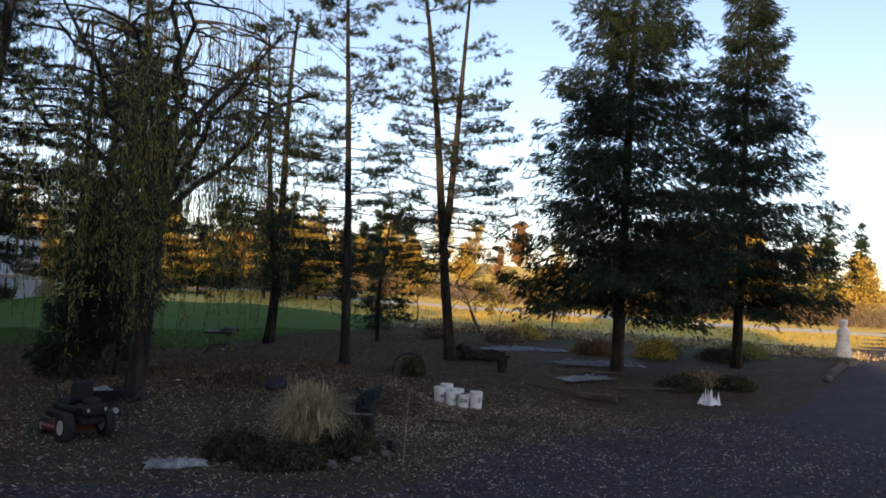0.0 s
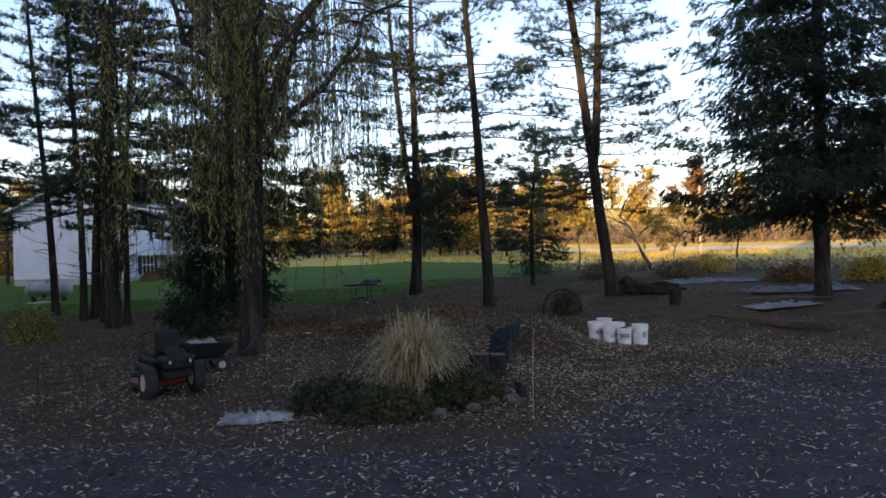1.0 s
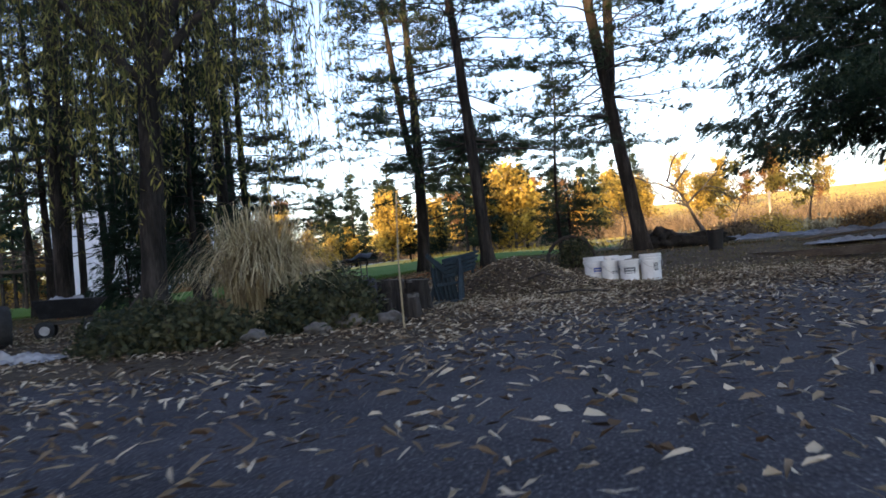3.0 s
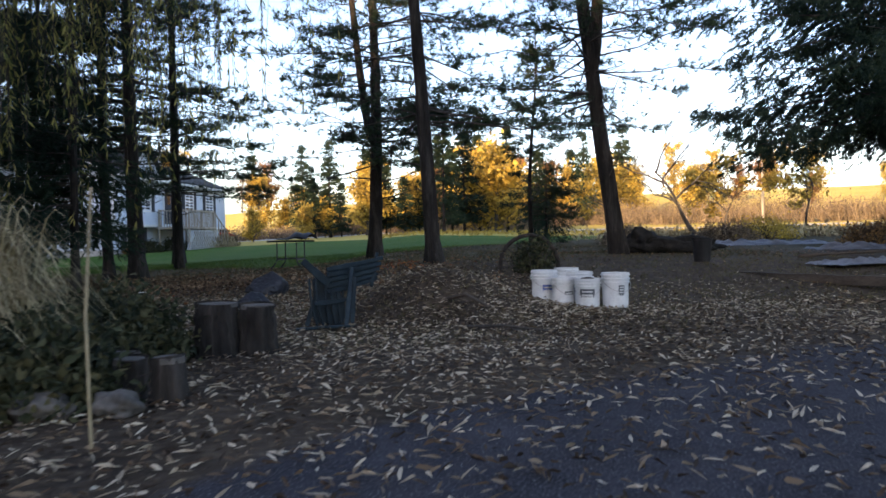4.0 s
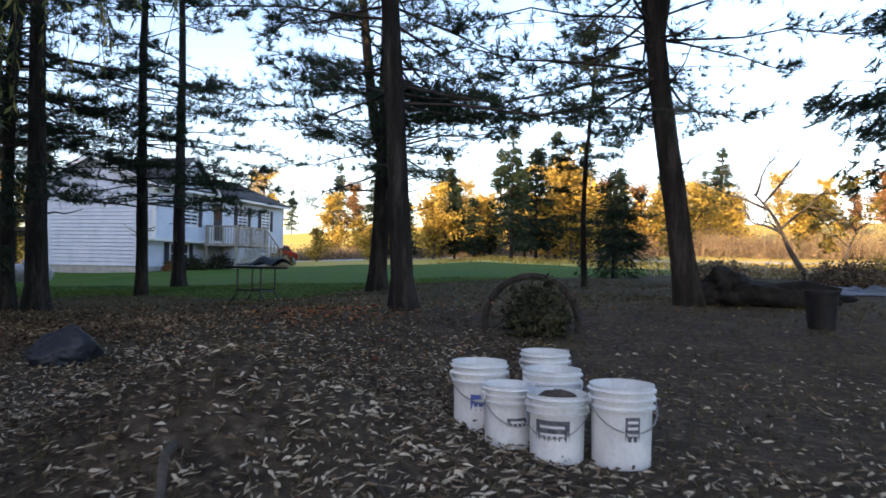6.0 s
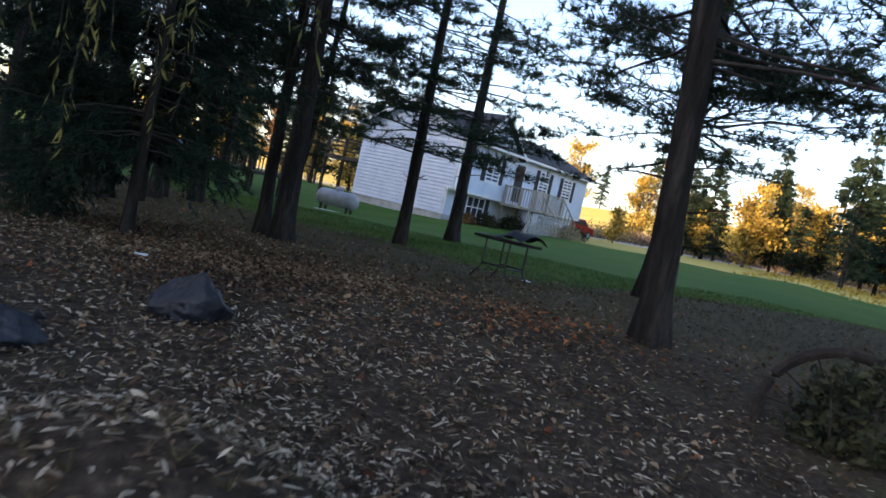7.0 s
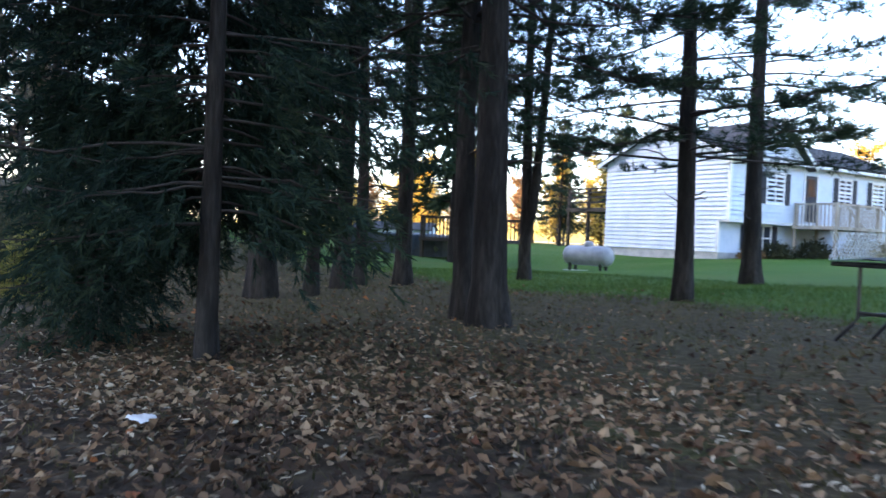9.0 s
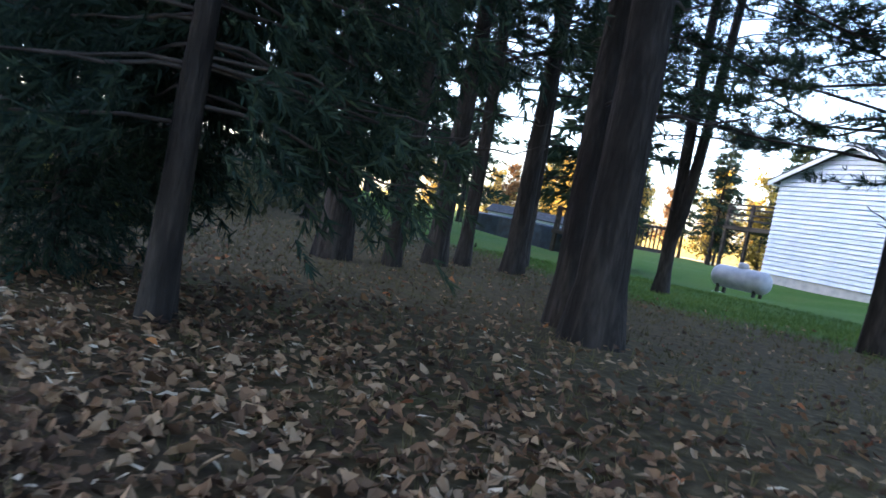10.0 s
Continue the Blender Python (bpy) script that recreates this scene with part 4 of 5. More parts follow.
def pool_deck():
    t = thing("raised_pool", at_xy(-17.2, 30.0, 20), "low dark round pool with a railed wooden deck", "pool")
    part("wall", lathe([(2.35, -0.1), (2.4, 0.0), (2.4, 0.95), (2.3, 1.0), (2.25, 0.85), (2.2, 0.0)], 36, m=Matrix.Translation((-3.5, 0, 0))), BLUEBLACK, t)
    dk = part("deck", box(-1.2, -1.6, 0.75, 1.8, 1.6, 0.88), OLDWOOD, t)
    for x in (-1.1, 0.3, 1.7):
        for y in (-1.5, 1.5):
            part("post", box(x - 0.06, y - 0.06, -0.1, x + 0.06, y + 0.06, 1.75), OLDWOOD, dk)
    for y in (-1.5, 1.5):
        part("rail", box(-1.1, y - 0.04, 1.62, 1.7, y + 0.04, 1.72), OLDWOOD, dk)
        for i in range(16):
            part("baluster", box(-1.0 + i * 0.17, y - 0.02, 0.88, -0.96 + i * 0.17, y + 0.02, 1.62), OLDWOOD, dk)


pool_deck()

# ---- things of the yard ----


def folding_table():
    t = thing("folding_table", at_xy(2.45, 18.5, -12) @ Matrix.Diagonal((0.75, 0.75, 1.0, 1.0)), "dark folding table with a slumped black cover", "table")
    part("tabletop", box(-0.62, -0.4, 0.62, 0.62, 0.4, 0.66), BLACK, t, bevel=0.012)
    r = np.random.default_rng(3)
    n, m = 18, 12
    X, Y = np.meshgrid(np.linspace(-0.6, 0.72, n), np.linspace(-0.44, 0.44, m))
    Z = 0.668 + 0.17 * np.exp(-((X - 0.42) / 0.5) ** 2) * (1 - (Y / 0.5) ** 2) + 0.03 * np.sin(X * 11 + Y * 6) * np.exp(-((X - 0.3) / 0.5) ** 2) + 0.012 * r.uniform(0, 1, X.shape)
    i = np.arange(n * m).reshape(m, n)
    F = np.stack([i[:-1, :-1].ravel(), i[:-1, 1:].ravel(), i[1:, 1:].ravel(), i[1:, :-1].ravel()], 1)
    cover = fast_mesh("cover", np.stack([X.ravel(), Y.ravel(), np.maximum(Z, 0.668).ravel()], 1), F, [BAGBLUE], smooth_faces=True)
    c = part("cover", cover, BAGBLUE, t, "slumped black cover")
    for sx in (-1, 1):
        for sy in (-1, 1):
            part("leg", rod([(sx * 0.32, sy * 0.3, 0.62), (sx * 0.32, sy * 0.3, 0.2), (sx * 0.36, sy * 0.31, 0.14), (sx * 0.55, sy * 0.34, -0.02)], 0.02, 6), STEEL, t)
        part("crossbar", rod([(sx * 0.32, -0.3, 0.22), (sx * 0.32, 0.3, 0.22)], 0.016, 6), STEEL, t)
    for sy in (-1, 1):
        part("stretcher", rod([(-0.32, sy * 0.3, 0.24), (0.32, sy * 0.3, 0.24)], 0.016, 6), STEEL, t)


folding_table()


def bucket(x, y, turn, label, fill=None, mark=None, h=0.37, r=0.15, tip=(0, 0)):
    t = thing("bucket", at_xy(x, y, turn) @ pose(0, 0, 0, tip[0], tip[1], 0), label, "bucket", "buckets in the yard")
    a = r * 0.87
    k = h / 0.37
    wall = [(a, 0.0), (a + 0.004, 0.004), (r - 0.012, 0.255 * k), (r - 0.011, 0.262 * k), (r + 0.004, 0.264 * k), (r + 0.005, 0.274 * k), (r - 0.009, 0.278 * k), (r - 0.008, 0.3 * k), (r + 0.006, 0.303 * k), (r + 0.007, 0.313 * k),
            (r - 0.007, 0.317 * k), (r - 0.006, 0.338 * k), (r + 0.006, 0.34 * k), (r + 0.008, 0.349 * k), (r - 0.004, 0.353 * k), (r - 0.003, 0.366 * k), (r, h), (r - 0.004, h), (r - 0.009, 0.3 * k), (a - 0.004, 0.012)]
    part("body", lathe(wall, 32), BUCKET, t, smooth_faces=False)
    arc = [(0.0 + (r + 0.01) * math.cos(q), (r + 0.012) * math.sin(q) * 0.96, 0.3 * k - 0.13 * math.sin(q)) for q in np.linspace(0, math.pi, 13)]
    part("handle", rod([(p[0], -abs(p[1]) - 0.004, p[2]) for p in arc], 0.003, 5), WIRE, t, "thin wire handle")
    for s in (-1, 1):
        part("ear", lathe([(0.018, -0.006), (0.018, 0.006)], 10, m=Matrix.Translation((s * (r + 0.005), 0, 0.3 * k)) @ Matrix.Rotation(math.pi / 2, 4, "Y")), BUCKET, t)
    if fill:
        rr = np.random.default_rng(int(x * 100))
        bm = bmesh.new()
        bmesh.ops.create_circle(bm, cap_ends=True, segments=24, radius=r - 0.014)
        bmesh.ops.poke(bm, faces=bm.faces)
        bmesh.ops.subdivide_edges(bm, edges=bm.edges, cuts=3, use_grid_fill=True)
        for v in bm.verts:
            q = v.co.xy.length / r
            v.co.z = fill + 0.07 * (1 - q * q) + rr.uniform(-0.008, 0.008)
        part("soil", bm, SOIL, t, "dark crumbly soil")
    if mark:
        bm = bmesh.new()
        z0, z1, w, mat = mark
        n = 10
        rows = []
        for z in (z0, z1):
            rad = a + (r - 0.012 - a) * z / (0.255 * k) + 0.0015
            rows.append([bm.verts.new((rad * math.cos(-math.pi / 2 + w * (i / n - 0.5)), rad * math.sin(-math.pi / 2 + w * (i / n - 0.5)), z)) for i in range(n + 1)])
        for i in range(n):
            bm.faces.new((rows[0][i], rows[0][i + 1], rows[1][i + 1], rows[1][i]))
        lab = part("printed_label", bm, mat, t, "printed label with small unreadable marks")
        for j in range(3):
            z = z0 + (z1 - z0) * (0.25 + 0.25 * j)
            rad = a + (r - 0.012 - a) * z / (0.255 * k) + 0.004
            bm = bmesh.new()
            lo = [bm.verts.new((rad * math.cos(-math.pi / 2 + w * 0.7 * (i / 6 - 0.5)), rad * math.sin(-math.pi / 2 + w * 0.7 * (i / 6 - 0.5)), z)) for i in range(7)]
            hi = [bm.verts.new((v.co.x, v.co.y, z + 0.012)) for v in lo]
            for i in range(6):
                bm.faces.new((lo[i], lo[i + 1], hi[i + 1], hi[i]))
            part("label_bar", bm, BUCKET, lab)
    return t


bucket(7.84, 9.68, 15, "tall white bucket half full of dark soil", 0.2, (0.13, 0.24, 0.5, LABELDARK))
bucket(7.545, 9.70, -12, "shorter white bucket heaped with dark soil", 0.25, (0.06, 0.2, 1.3, LABELDARK), h=0.31, r=0.14)
bucket(7.31, 9.86, 25, "short white bucket tucked behind another", None, (0.05, 0.15, 0.9, LABELDARK), h=0.3, r=0.13)
bucket(7.14, 10.14, 14, "white bucket with a dark blue printed label", None, (0.05, 0.2, 1.0, LABELBLUE), h=0.36)
bucket(7.53, 10.07, -20, "white bucket with raised ribs and dark print", None, (0.1, 0.22, 1.2, LABELDARK), h=0.365)
bucket(7.50, 10.75, 10, "white bucket with a yellow-stained rim", None, None, h=0.37)


def iron_hoop():
    t = thing("iron_wheel", at_xy(7.4, 13.68, 8), "dark old iron wheel rim standing half buried in weeds", "wheel")
    R = 0.48
    part("rim", rod([(R * math.cos(q), 0.02 * math.sin(3 * q), 0.1 + R * math.sin(q)) for q in np.linspace(-0.25, math.pi + 0.25, 40)], 0.035, 8), IRON, t)
    part("hub", lathe([(0.04, -0.09), (0.085, -0.08), (0.085, 0.08), (0.04, 0.09)], 14, m=Matrix.Translation((0, 0, 0.12)) @ Matrix.Rotation(math.pi / 2, 4, "X")), IRON, t)
    for q in np.linspace(0.15, math.pi - 0.15, 7):
        part("spoke", rod([(0.07 * math.cos(q), 0, 0.12 + 0.07 * math.sin(q)), (0.475 * math.cos(q), 0, 0.1 + 0.475 * math.sin(q))], 0.007, 5), IRON, t)


iron_hoop()


def wood_lump(name, x, y, turn, size, seed, mat, label, category, rough=0.25):
    """A rounded, knobbly body of wood, stone or earth."""
    r = np.random.default_rng(seed)
    bm = bmesh.new()
    bmesh.ops.create_icosphere(bm, subdivisions=4, radius=1)
    for v in bm.verts:
        n = noise.noise(v.co * 1.6 + Vector((seed, 0, 0))) * rough * 1.6 + noise.noise(v.co * 5 + Vector((0, seed, 0))) * rough * 0.5
        v.co *= 1 + n
        v.co.x *= size[0]
        v.co.y *= size[1]
        v.co.z = v.co.z * size[2] + size[2] * 0.72
    t = thing(name, at_xy(x, y, turn), label, category)
    part("body", bm, mat, t, smooth_faces=True)
    return t


def stump(x, y, r, h, seed, label, name="tree_stump"):
    rr = np.random.default_rng(seed)
    t = thing(name, at_xy(x, y, rr.uniform(0, 90)), label, "stump")
    V, F, p = trunk_arrays((0, 0, -0.05), (0, 0, h), r, rr, bend=0.01, sides=18, rings=10, flare=0.1, taper=0.9)
    b = Bunch()
    b.add(V, F)
    part("bark", b.mesh("bark", BARK, True), BARK, t)
    part("cut_face", lathe([(r * 0.9, h - 0.03), (r * 0.88, h - 0.004), (0.01, h)], 18), GREYBARK, t)


stump(7.5, 13.55, 0.13, 0.3, 61, "short dark stump beside the iron wheel")
t_ = thing("black_pail", at_xy(10.38, 14.1), "black plastic nursery pail on the leaves", "pail")
part("body", lathe([(0.13, 0), (0.16, 0.36), (0.175, 0.365), (0.175, 0.4), (0.155, 0.4), (0.12, 0.03)], 24), BLACK, t_, smooth_faces=False)
wood_lump("fallen_log", 10.65, 16.5, 12, (1.0, 0.26, 0.2), 5, DARKROOT, "dark log and root mass beside the leaning pine", "log", 0.35)
wood_lump("root_mass", 10.0, 16.45, 50, (0.45, 0.32, 0.27), 8, DARKROOT, "dark root clump at the pine's foot", "root", 0.4)


def timber(x0, y0, x1, y1, w, label):
    a, b = Vector((x0, y0)), Vector((x1, y1))
    L = (b - a).length
    t = thing("landscape_timber", at_xy((x0 + x1) / 2, (y0 + y1) / 2, math.degrees(math.atan2(y1 - y0, x1 - x0))), label, "timber")
    bm = box(-L / 2, -w / 2, -0.03, L / 2, w / 2, w * 0.75)
    bmesh.ops.subdivide_edges(bm, edges=[e for e in bm.edges if abs((e.verts[0].co - e.verts[1].co).x) > 0.5], cuts=14)
    for v in bm.verts:
        v.co.y += 0.03 * noise.noise(v.co * 1.1)
        v.co.z += 0.02 * noise.noise(v.co * 2.3)
    part("beam", bm, OLDWOOD, t)


timber(10.0, 13.45, 11.9, 10.3, 0.12, "long weathered garden timber lying on the leaves")
timber(10.2, 13.5, 12.2, 10.4, 0.09, "long weathered garden timber lying on the leaves")


def sheet(name, x, y, turn, sx, sy, h, seed, mat, label, category="sheet", n=30):
    """A crumpled sheet lying on the ground, with folds."""
    X, Y = np.meshgrid(np.linspace(-1, 1, n), np.linspace(-1, 1, n))
    Z = np.zeros_like(X)
    W = np.zeros_like(X)
    for j in range(n):
        for i in range(n):
            q = Vector((X[j, i] * 3.4, Y[j, i] * 2.6, seed))
            Z[j, i] = abs(noise.noise(q)) * 1.3 + abs(noise.noise(q * 2.7)) * 0.5
            W[j, i] = 1 + 0.35 * noise.noise(Vector((X[j, i] * 1.3, Y[j, i] * 1.3, seed + 9)))
    edge = np.clip(1.15 - np.maximum(np.abs(X), np.abs(Y)) ** 6, 0.12, 1)
    V = np.stack([(X * W * sx).ravel(), (Y * W * sy).ravel(), (0.015 + h * Z * edge).ravel()], 1)
    i = np.arange(n * n).reshape(n, n)
    F = np.stack([i[:-1, :-1].ravel(), i[:-1, 1:].ravel(), i[1:, 1:].ravel(), i[1:, :-1].ravel()], 1)
    t = thing(name, at_xy(x, y, turn), label, category)
    if category == "paper":
        t.location.z += 0.03
    part("cloth", fast_mesh("cloth", V, F, [mat], smooth_faces=True), mat, t)
    return t


sheet("crumpled_sheet", 1.66, 5.0, 8, 0.38, 0.2, 0.11, 3.0, TARP, "crumpled dirty white sheet on the leaves")
sheet("blue_sheet", 12.9, 13.6, 25, 1.1, 0.4, 0.1, 5.0, BLUETARP, "grey-blue sheet spread on the ground")
sheet("blue_sheet", 15.0, 16.2, 5, 1.6, 0.5, 0.16, 6.0, BLUETARP, "grey-blue sheet spread on the ground")
sheet("pale_sheet", 14.2, 20.5, 10, 1.9, 0.4, 0.16, 7.0, BLUETARP, "pale plastic sheet over a garden bed")
sheet("paper_scrap", 1.43, 12.82, 20, 0.06, 0.05, 0.02, 8.0, PAPER, "scrap of white paper on the leaves", "paper", 10)
sheet("paper_scrap", 2.6, 19.2, 50, 0.07, 0.05, 0.02, 9.0, PAPER, "scrap of white paper on the leaves", "paper", 10)
sheet("plastic_bag", 14.8, 10.4, 20, 0.22, 0.2, 0.42, 11.0, PAPER, "white plastic bag lying by the driveway", "bag", 22)


def stuffed_bag(x, y, turn, s, seed, label):
    bm = bmesh.new()
    bmesh.ops.create_icosphere(bm, subdivisions=5, radius=1)
    r = np.random.default_rng(int(seed * 10))
    folds = [(Vector(r.normal(size=3)).normalized(), r.uniform(0.55, 0.85)) for k in range(22)]
    for v in bm.verts:
        c = v.co.copy()
        # flat facets where the sheet is drawn tight, with sharp creases and small puckers between
        cut = 1.05
        for d, reach in folds:
            q = c.dot(d)
            if q > 0.05:
                cut = min(cut, reach / q)
        crease = 0.1 * abs(noise.noise(c * 3.1 + Vector((seed, 0, 0)))) + 0.09 * abs(noise.noise(c * 8 + Vector((0, seed, 0))))
        v.co *= cut + 0.08 - crease
        up = max(0, v.co.z)
        v.co.x *= s[0] * (1.12 - 0.4 * up) * (1 + 0.25 * noise.noise(c * 1.4 + Vector((0, 0, seed))))
        v.co.y *= s[1] * (1.12 - 0.4 * up)
        v.co.z = max(v.co.z, -0.3) * s[2] * 1.15 + 0.3 * s[2]
    t = thing("garbage_bag", at_xy(x, y, turn), label, "bag")
    b = part("bag", bm, BAGBLUE, t, smooth_faces=True)
    part("tied_neck", lathe([(0.02, 0), (0.014, 0.03), (0.045, 0.075), (0.02, 0.08)], 9, m=Matrix.Translation((s[0] * 0.5, 0, s[2] * 0.75)) @ Matrix.Rotation(0.9, 4, "Y")), BAGBLUE, b)


stuffed_bag(3.6, 11.64, 20, (0.31, 0.23, 0.22), 2.0, "dark blue-black garbage bag slumped on the leaves")
stuffed_bag(3.75, 10.35, 70, (0.3, 0.22, 0.16), 6.0, "dark garbage bag lying flat on the leaves")
for i, (sx, sy, sr, sh) in enumerate(((4.72, 6.95, 0.13, 0.34), (4.46, 6.9, 0.15, 0.36), (4.5, 5.45, 0.08, 0.2), (4.75, 5.3, 0.08, 0.22), (4.35, 5.7, 0.1, 0.2))):
    stump(sx, sy, sr, sh, 80 + i, "old cut log standing on end beside the bed", "log_section")
for i, (sx, sy, ss) in enumerate(((4.3, 5.05, 0.1), (4.1, 4.8, 0.075), (3.7, 4.6, 0.08), (2.75, 4.6, 0.09), (4.6, 5.1, 0.09))):
    wood_lump("edging_stone", sx, sy, i * 37, (ss * 1.3, ss, ss * 0.7), 20 + i, STONE, "rough edging stone half hidden by leaves", "stone", 0.2)


def tipped_chair():
    """A moulded plastic garden chair lying on its side: slatted seat on edge, slatted back, arms and legs."""
    t = thing("garden_chair", at_xy(4.98, 8.3, 18) @ Matrix.Scale(0.88, 4), "dark blue-green plastic garden chair tipped over on leaves", "chair")

    def plank(name, a, b, w, thick, up=(0, 0, 1), bow=0.0):
        a, b = Vector(a), Vector(b)
        d = (b - a).normalized()
        side = d.cross(Vector(up)).normalized()
        top = side.cross(d).normalized()
        bm = bmesh.new()
        rings = []
        for k in range(7):
            f = k / 6
            c = a + (b - a) * f + side * bow * math.sin(math.pi * f)
            e = w * (0.8 + 0.2 * math.sin(math.pi * min(1, f * 1.6)))
            rings.append([bm.verts.new(c + top * u * e / 2 + side * v * thick / 2) for u, v in ((-1, -1), (1, -1), (1, 1), (-1, 1))])
        for p, q in zip(rings, rings[1:]):
            for k in range(4):
                bm.faces.new((p[k], p[(k + 1) % 4], q[(k + 1) % 4], q[k]))
        bm.faces.new(rings[0][::-1])
        bm.faces.new(rings[-1])
        bmesh.ops.recalc_face_normals(bm, faces=bm.faces)
        return part(name, bm, CHAIRBLUE, t, bevel=0.004)

    for k in range(6):
        x = -0.13 + 0.062 * k
        plank("seat_slat", (x + 0.03, 0.02 * k, 0.0), (x - 0.05 * (k < 2), 0.03 * k, 0.5 + 0.01 * k), 0.052, 0.02, (0, 1, 0), 0.02)
    for k in range(5):
        z = 0.36 + 0.056 * k
        plank("back_slat", (0.0, 0.06, z), (0.56 + 0.02 * k, 0.3, z + 0.1), 0.048, 0.02, bow=0.03)
    plank("seat_shell", (0.03, 0.09, 0.02), (0.0, 0.12, 0.5), 0.34, 0.012, (1, 0, 0))
    plank("back_shell", (0.02, 0.1, 0.45), (0.57, 0.34, 0.56), 0.27, 0.012)
    plank("back_rail", (0.5, 0.26, 0.38), (0.58, 0.3, 0.74), 0.04, 0.03, (1, 0, 0))
    plank("seat_rail", (-0.14, -0.02, 0.25), (0.24, 0.1, 0.27), 0.045, 0.03)
    plank("arm", (0.02, 0.05, 0.44), (-0.24, -0.02, 0.68), 0.085, 0.024, (0.4, 0, 1))
    plank("arm", (0.24, -0.12, 0.03), (-0.34, -0.16, 0.025), 0.1, 0.024, (0, 1, 0))
    plank("leg", (0.16, -0.1, 0.0), (0.26, 0.06, 0.6), 0.05, 0.035, (1, 0, 0))
    plank("leg", (0.24, 0.02, 0.0), (0.3, 0.12, 0.5), 0.05, 0.035, (1, 0, 0))
    plank("leg", (-0.2, 0.1, 0.02), (-0.08, 0.16, 0.36), 0.05, 0.035, (1, 0, 0))


tipped_chair()


def stick(pts, r, mat, name, label, category):
    p = [Vector(q) for q in pts]
    base = Vector((p[0].x, p[0].y, gz(p[0].x, p[0].y)))
    t = thing(name, Matrix.Translation(base), label, category)
    part("shaft", rod([(q.x - base.x, q.y - base.y, q.z) for q in p], list(np.linspace(r, r * 0.7, len(p))), 7), mat, t)


stick([(4.74, 4.6, -0.05), (4.74, 4.58, 0.5), (4.76, 4.6, 0.95)], 0.007, YELLOWSTAKE, "garden_stake", "thin pale cane stake at the edge of the drive", "stake")
stick([(6.05, 8.9, 0.04), (6.2, 8.55, 0.1), (6.4, 8.15, 0.02)], 0.02, OLDWOOD, "fallen_branch", "pale broken branch on the leaf heap", "branch")
stick([(6.2, 8.2, 0.02), (6.5, 7.9, 0.06), (6.9, 7.75, 0.02)], 0.016, TWIG, "fallen_branch", "broken branch on the leaf heap", "branch")
stick([(6.9, 8.9, 0.02), (6.6, 9.3, 0.1), (6.4, 9.8, 0.1)], 0.014, TWIG, "fallen_branch", "broken branch on the leaf heap", "branch")
stick([(13.2, 12.4, 0.03), (14.5, 12.1, 0.1), (15.6, 12.3, 0.04)], 0.03, OLDWOOD, "fallen_branch", "weathered branch under the spruce", "branch")
stick([(12.2, 14.5, 0.03), (13.4, 14.0, 0.1), (14.6, 14.1, 0.04)], 0.03, OLDWOOD, "fallen_branch", "weathered branch under the spruce", "branch")


def ornamental_grass():
    r = np.random.default_rng(17)
    t = thing("ornamental_grass", at_xy(3.5, 5.65), "large tuft of straw-coloured ornamental grass with arching blades", "grass")
    blades = Bunch()
    for i in range(1500):
        az = r.uniform(0, 6.28)
        base = np.array([r.normal() * 0.12, r.normal() * 0.12, 0])
        h, out = r.uniform(0.75, 1.25), r.uniform(0.15, 0.75)
        s = np.linspace(0, 1, 7)[:, None]
        d = np.array([math.cos(az), math.sin(az), 0])
        p = base + d * out * s ** 1.6 + np.array([0, 0, 1.0]) * h * (1.75 * s - 1.05 * s ** 2.4 * (0.6 + out))
        side = np.cross(d, [0, 0, 1.0]) * (0.007 * (1 - 0.8 * s))
        V = np.stack([p - side, p + side], 1).reshape(-1, 3)
        k = np.arange(6)[:, None] * 2
        blades.add(V, k + np.array([[0, 1, 3, 2]]))
    part("tuft", blades.mesh("tuft", STRAW), STRAW, t)


ornamental_grass()
foliage_mound("low_shrub", 3.1, 4.75, 0.6, 0.4, 0.32, SHRUB, 71, "dark low shrub at the foot of the tall grass", "shrub", 0.06, 6000)
foliage_mound("low_shrub", 2.5, 5.5, 0.5, 0.45, 0.36, SHRUB, 72, "dark low shrub at the foot of the tall grass", "shrub", 0.06, 6000)
foliage_mound("low_shrub", 4.05, 5.35, 0.5, 0.55, 0.42, SHRUB, 73, "dark brown shrub with dry leaves", "shrub", 0.06, 5000)
foliage_mound("low_shrub", 3.8, 6.6, 0.6, 0.6, 0.5, SHRUB, 74, "dark brown shrub with dry leaves", "shrub", 0.06, 5000)
foliage_mound("weeds", 7.45, 13.55, 0.35, 0.3, 0.55, SHRUB, 75, "dark dry weeds round the iron wheel", "weeds", 0.07, 1500)
foliage_mound("yellow_bush", -4.6, 13.2, 0.5, 0.5, 0.75, WILLOW, 76, "small yellow-green bush beyond the spruce", "bush", 0.07, 2600)
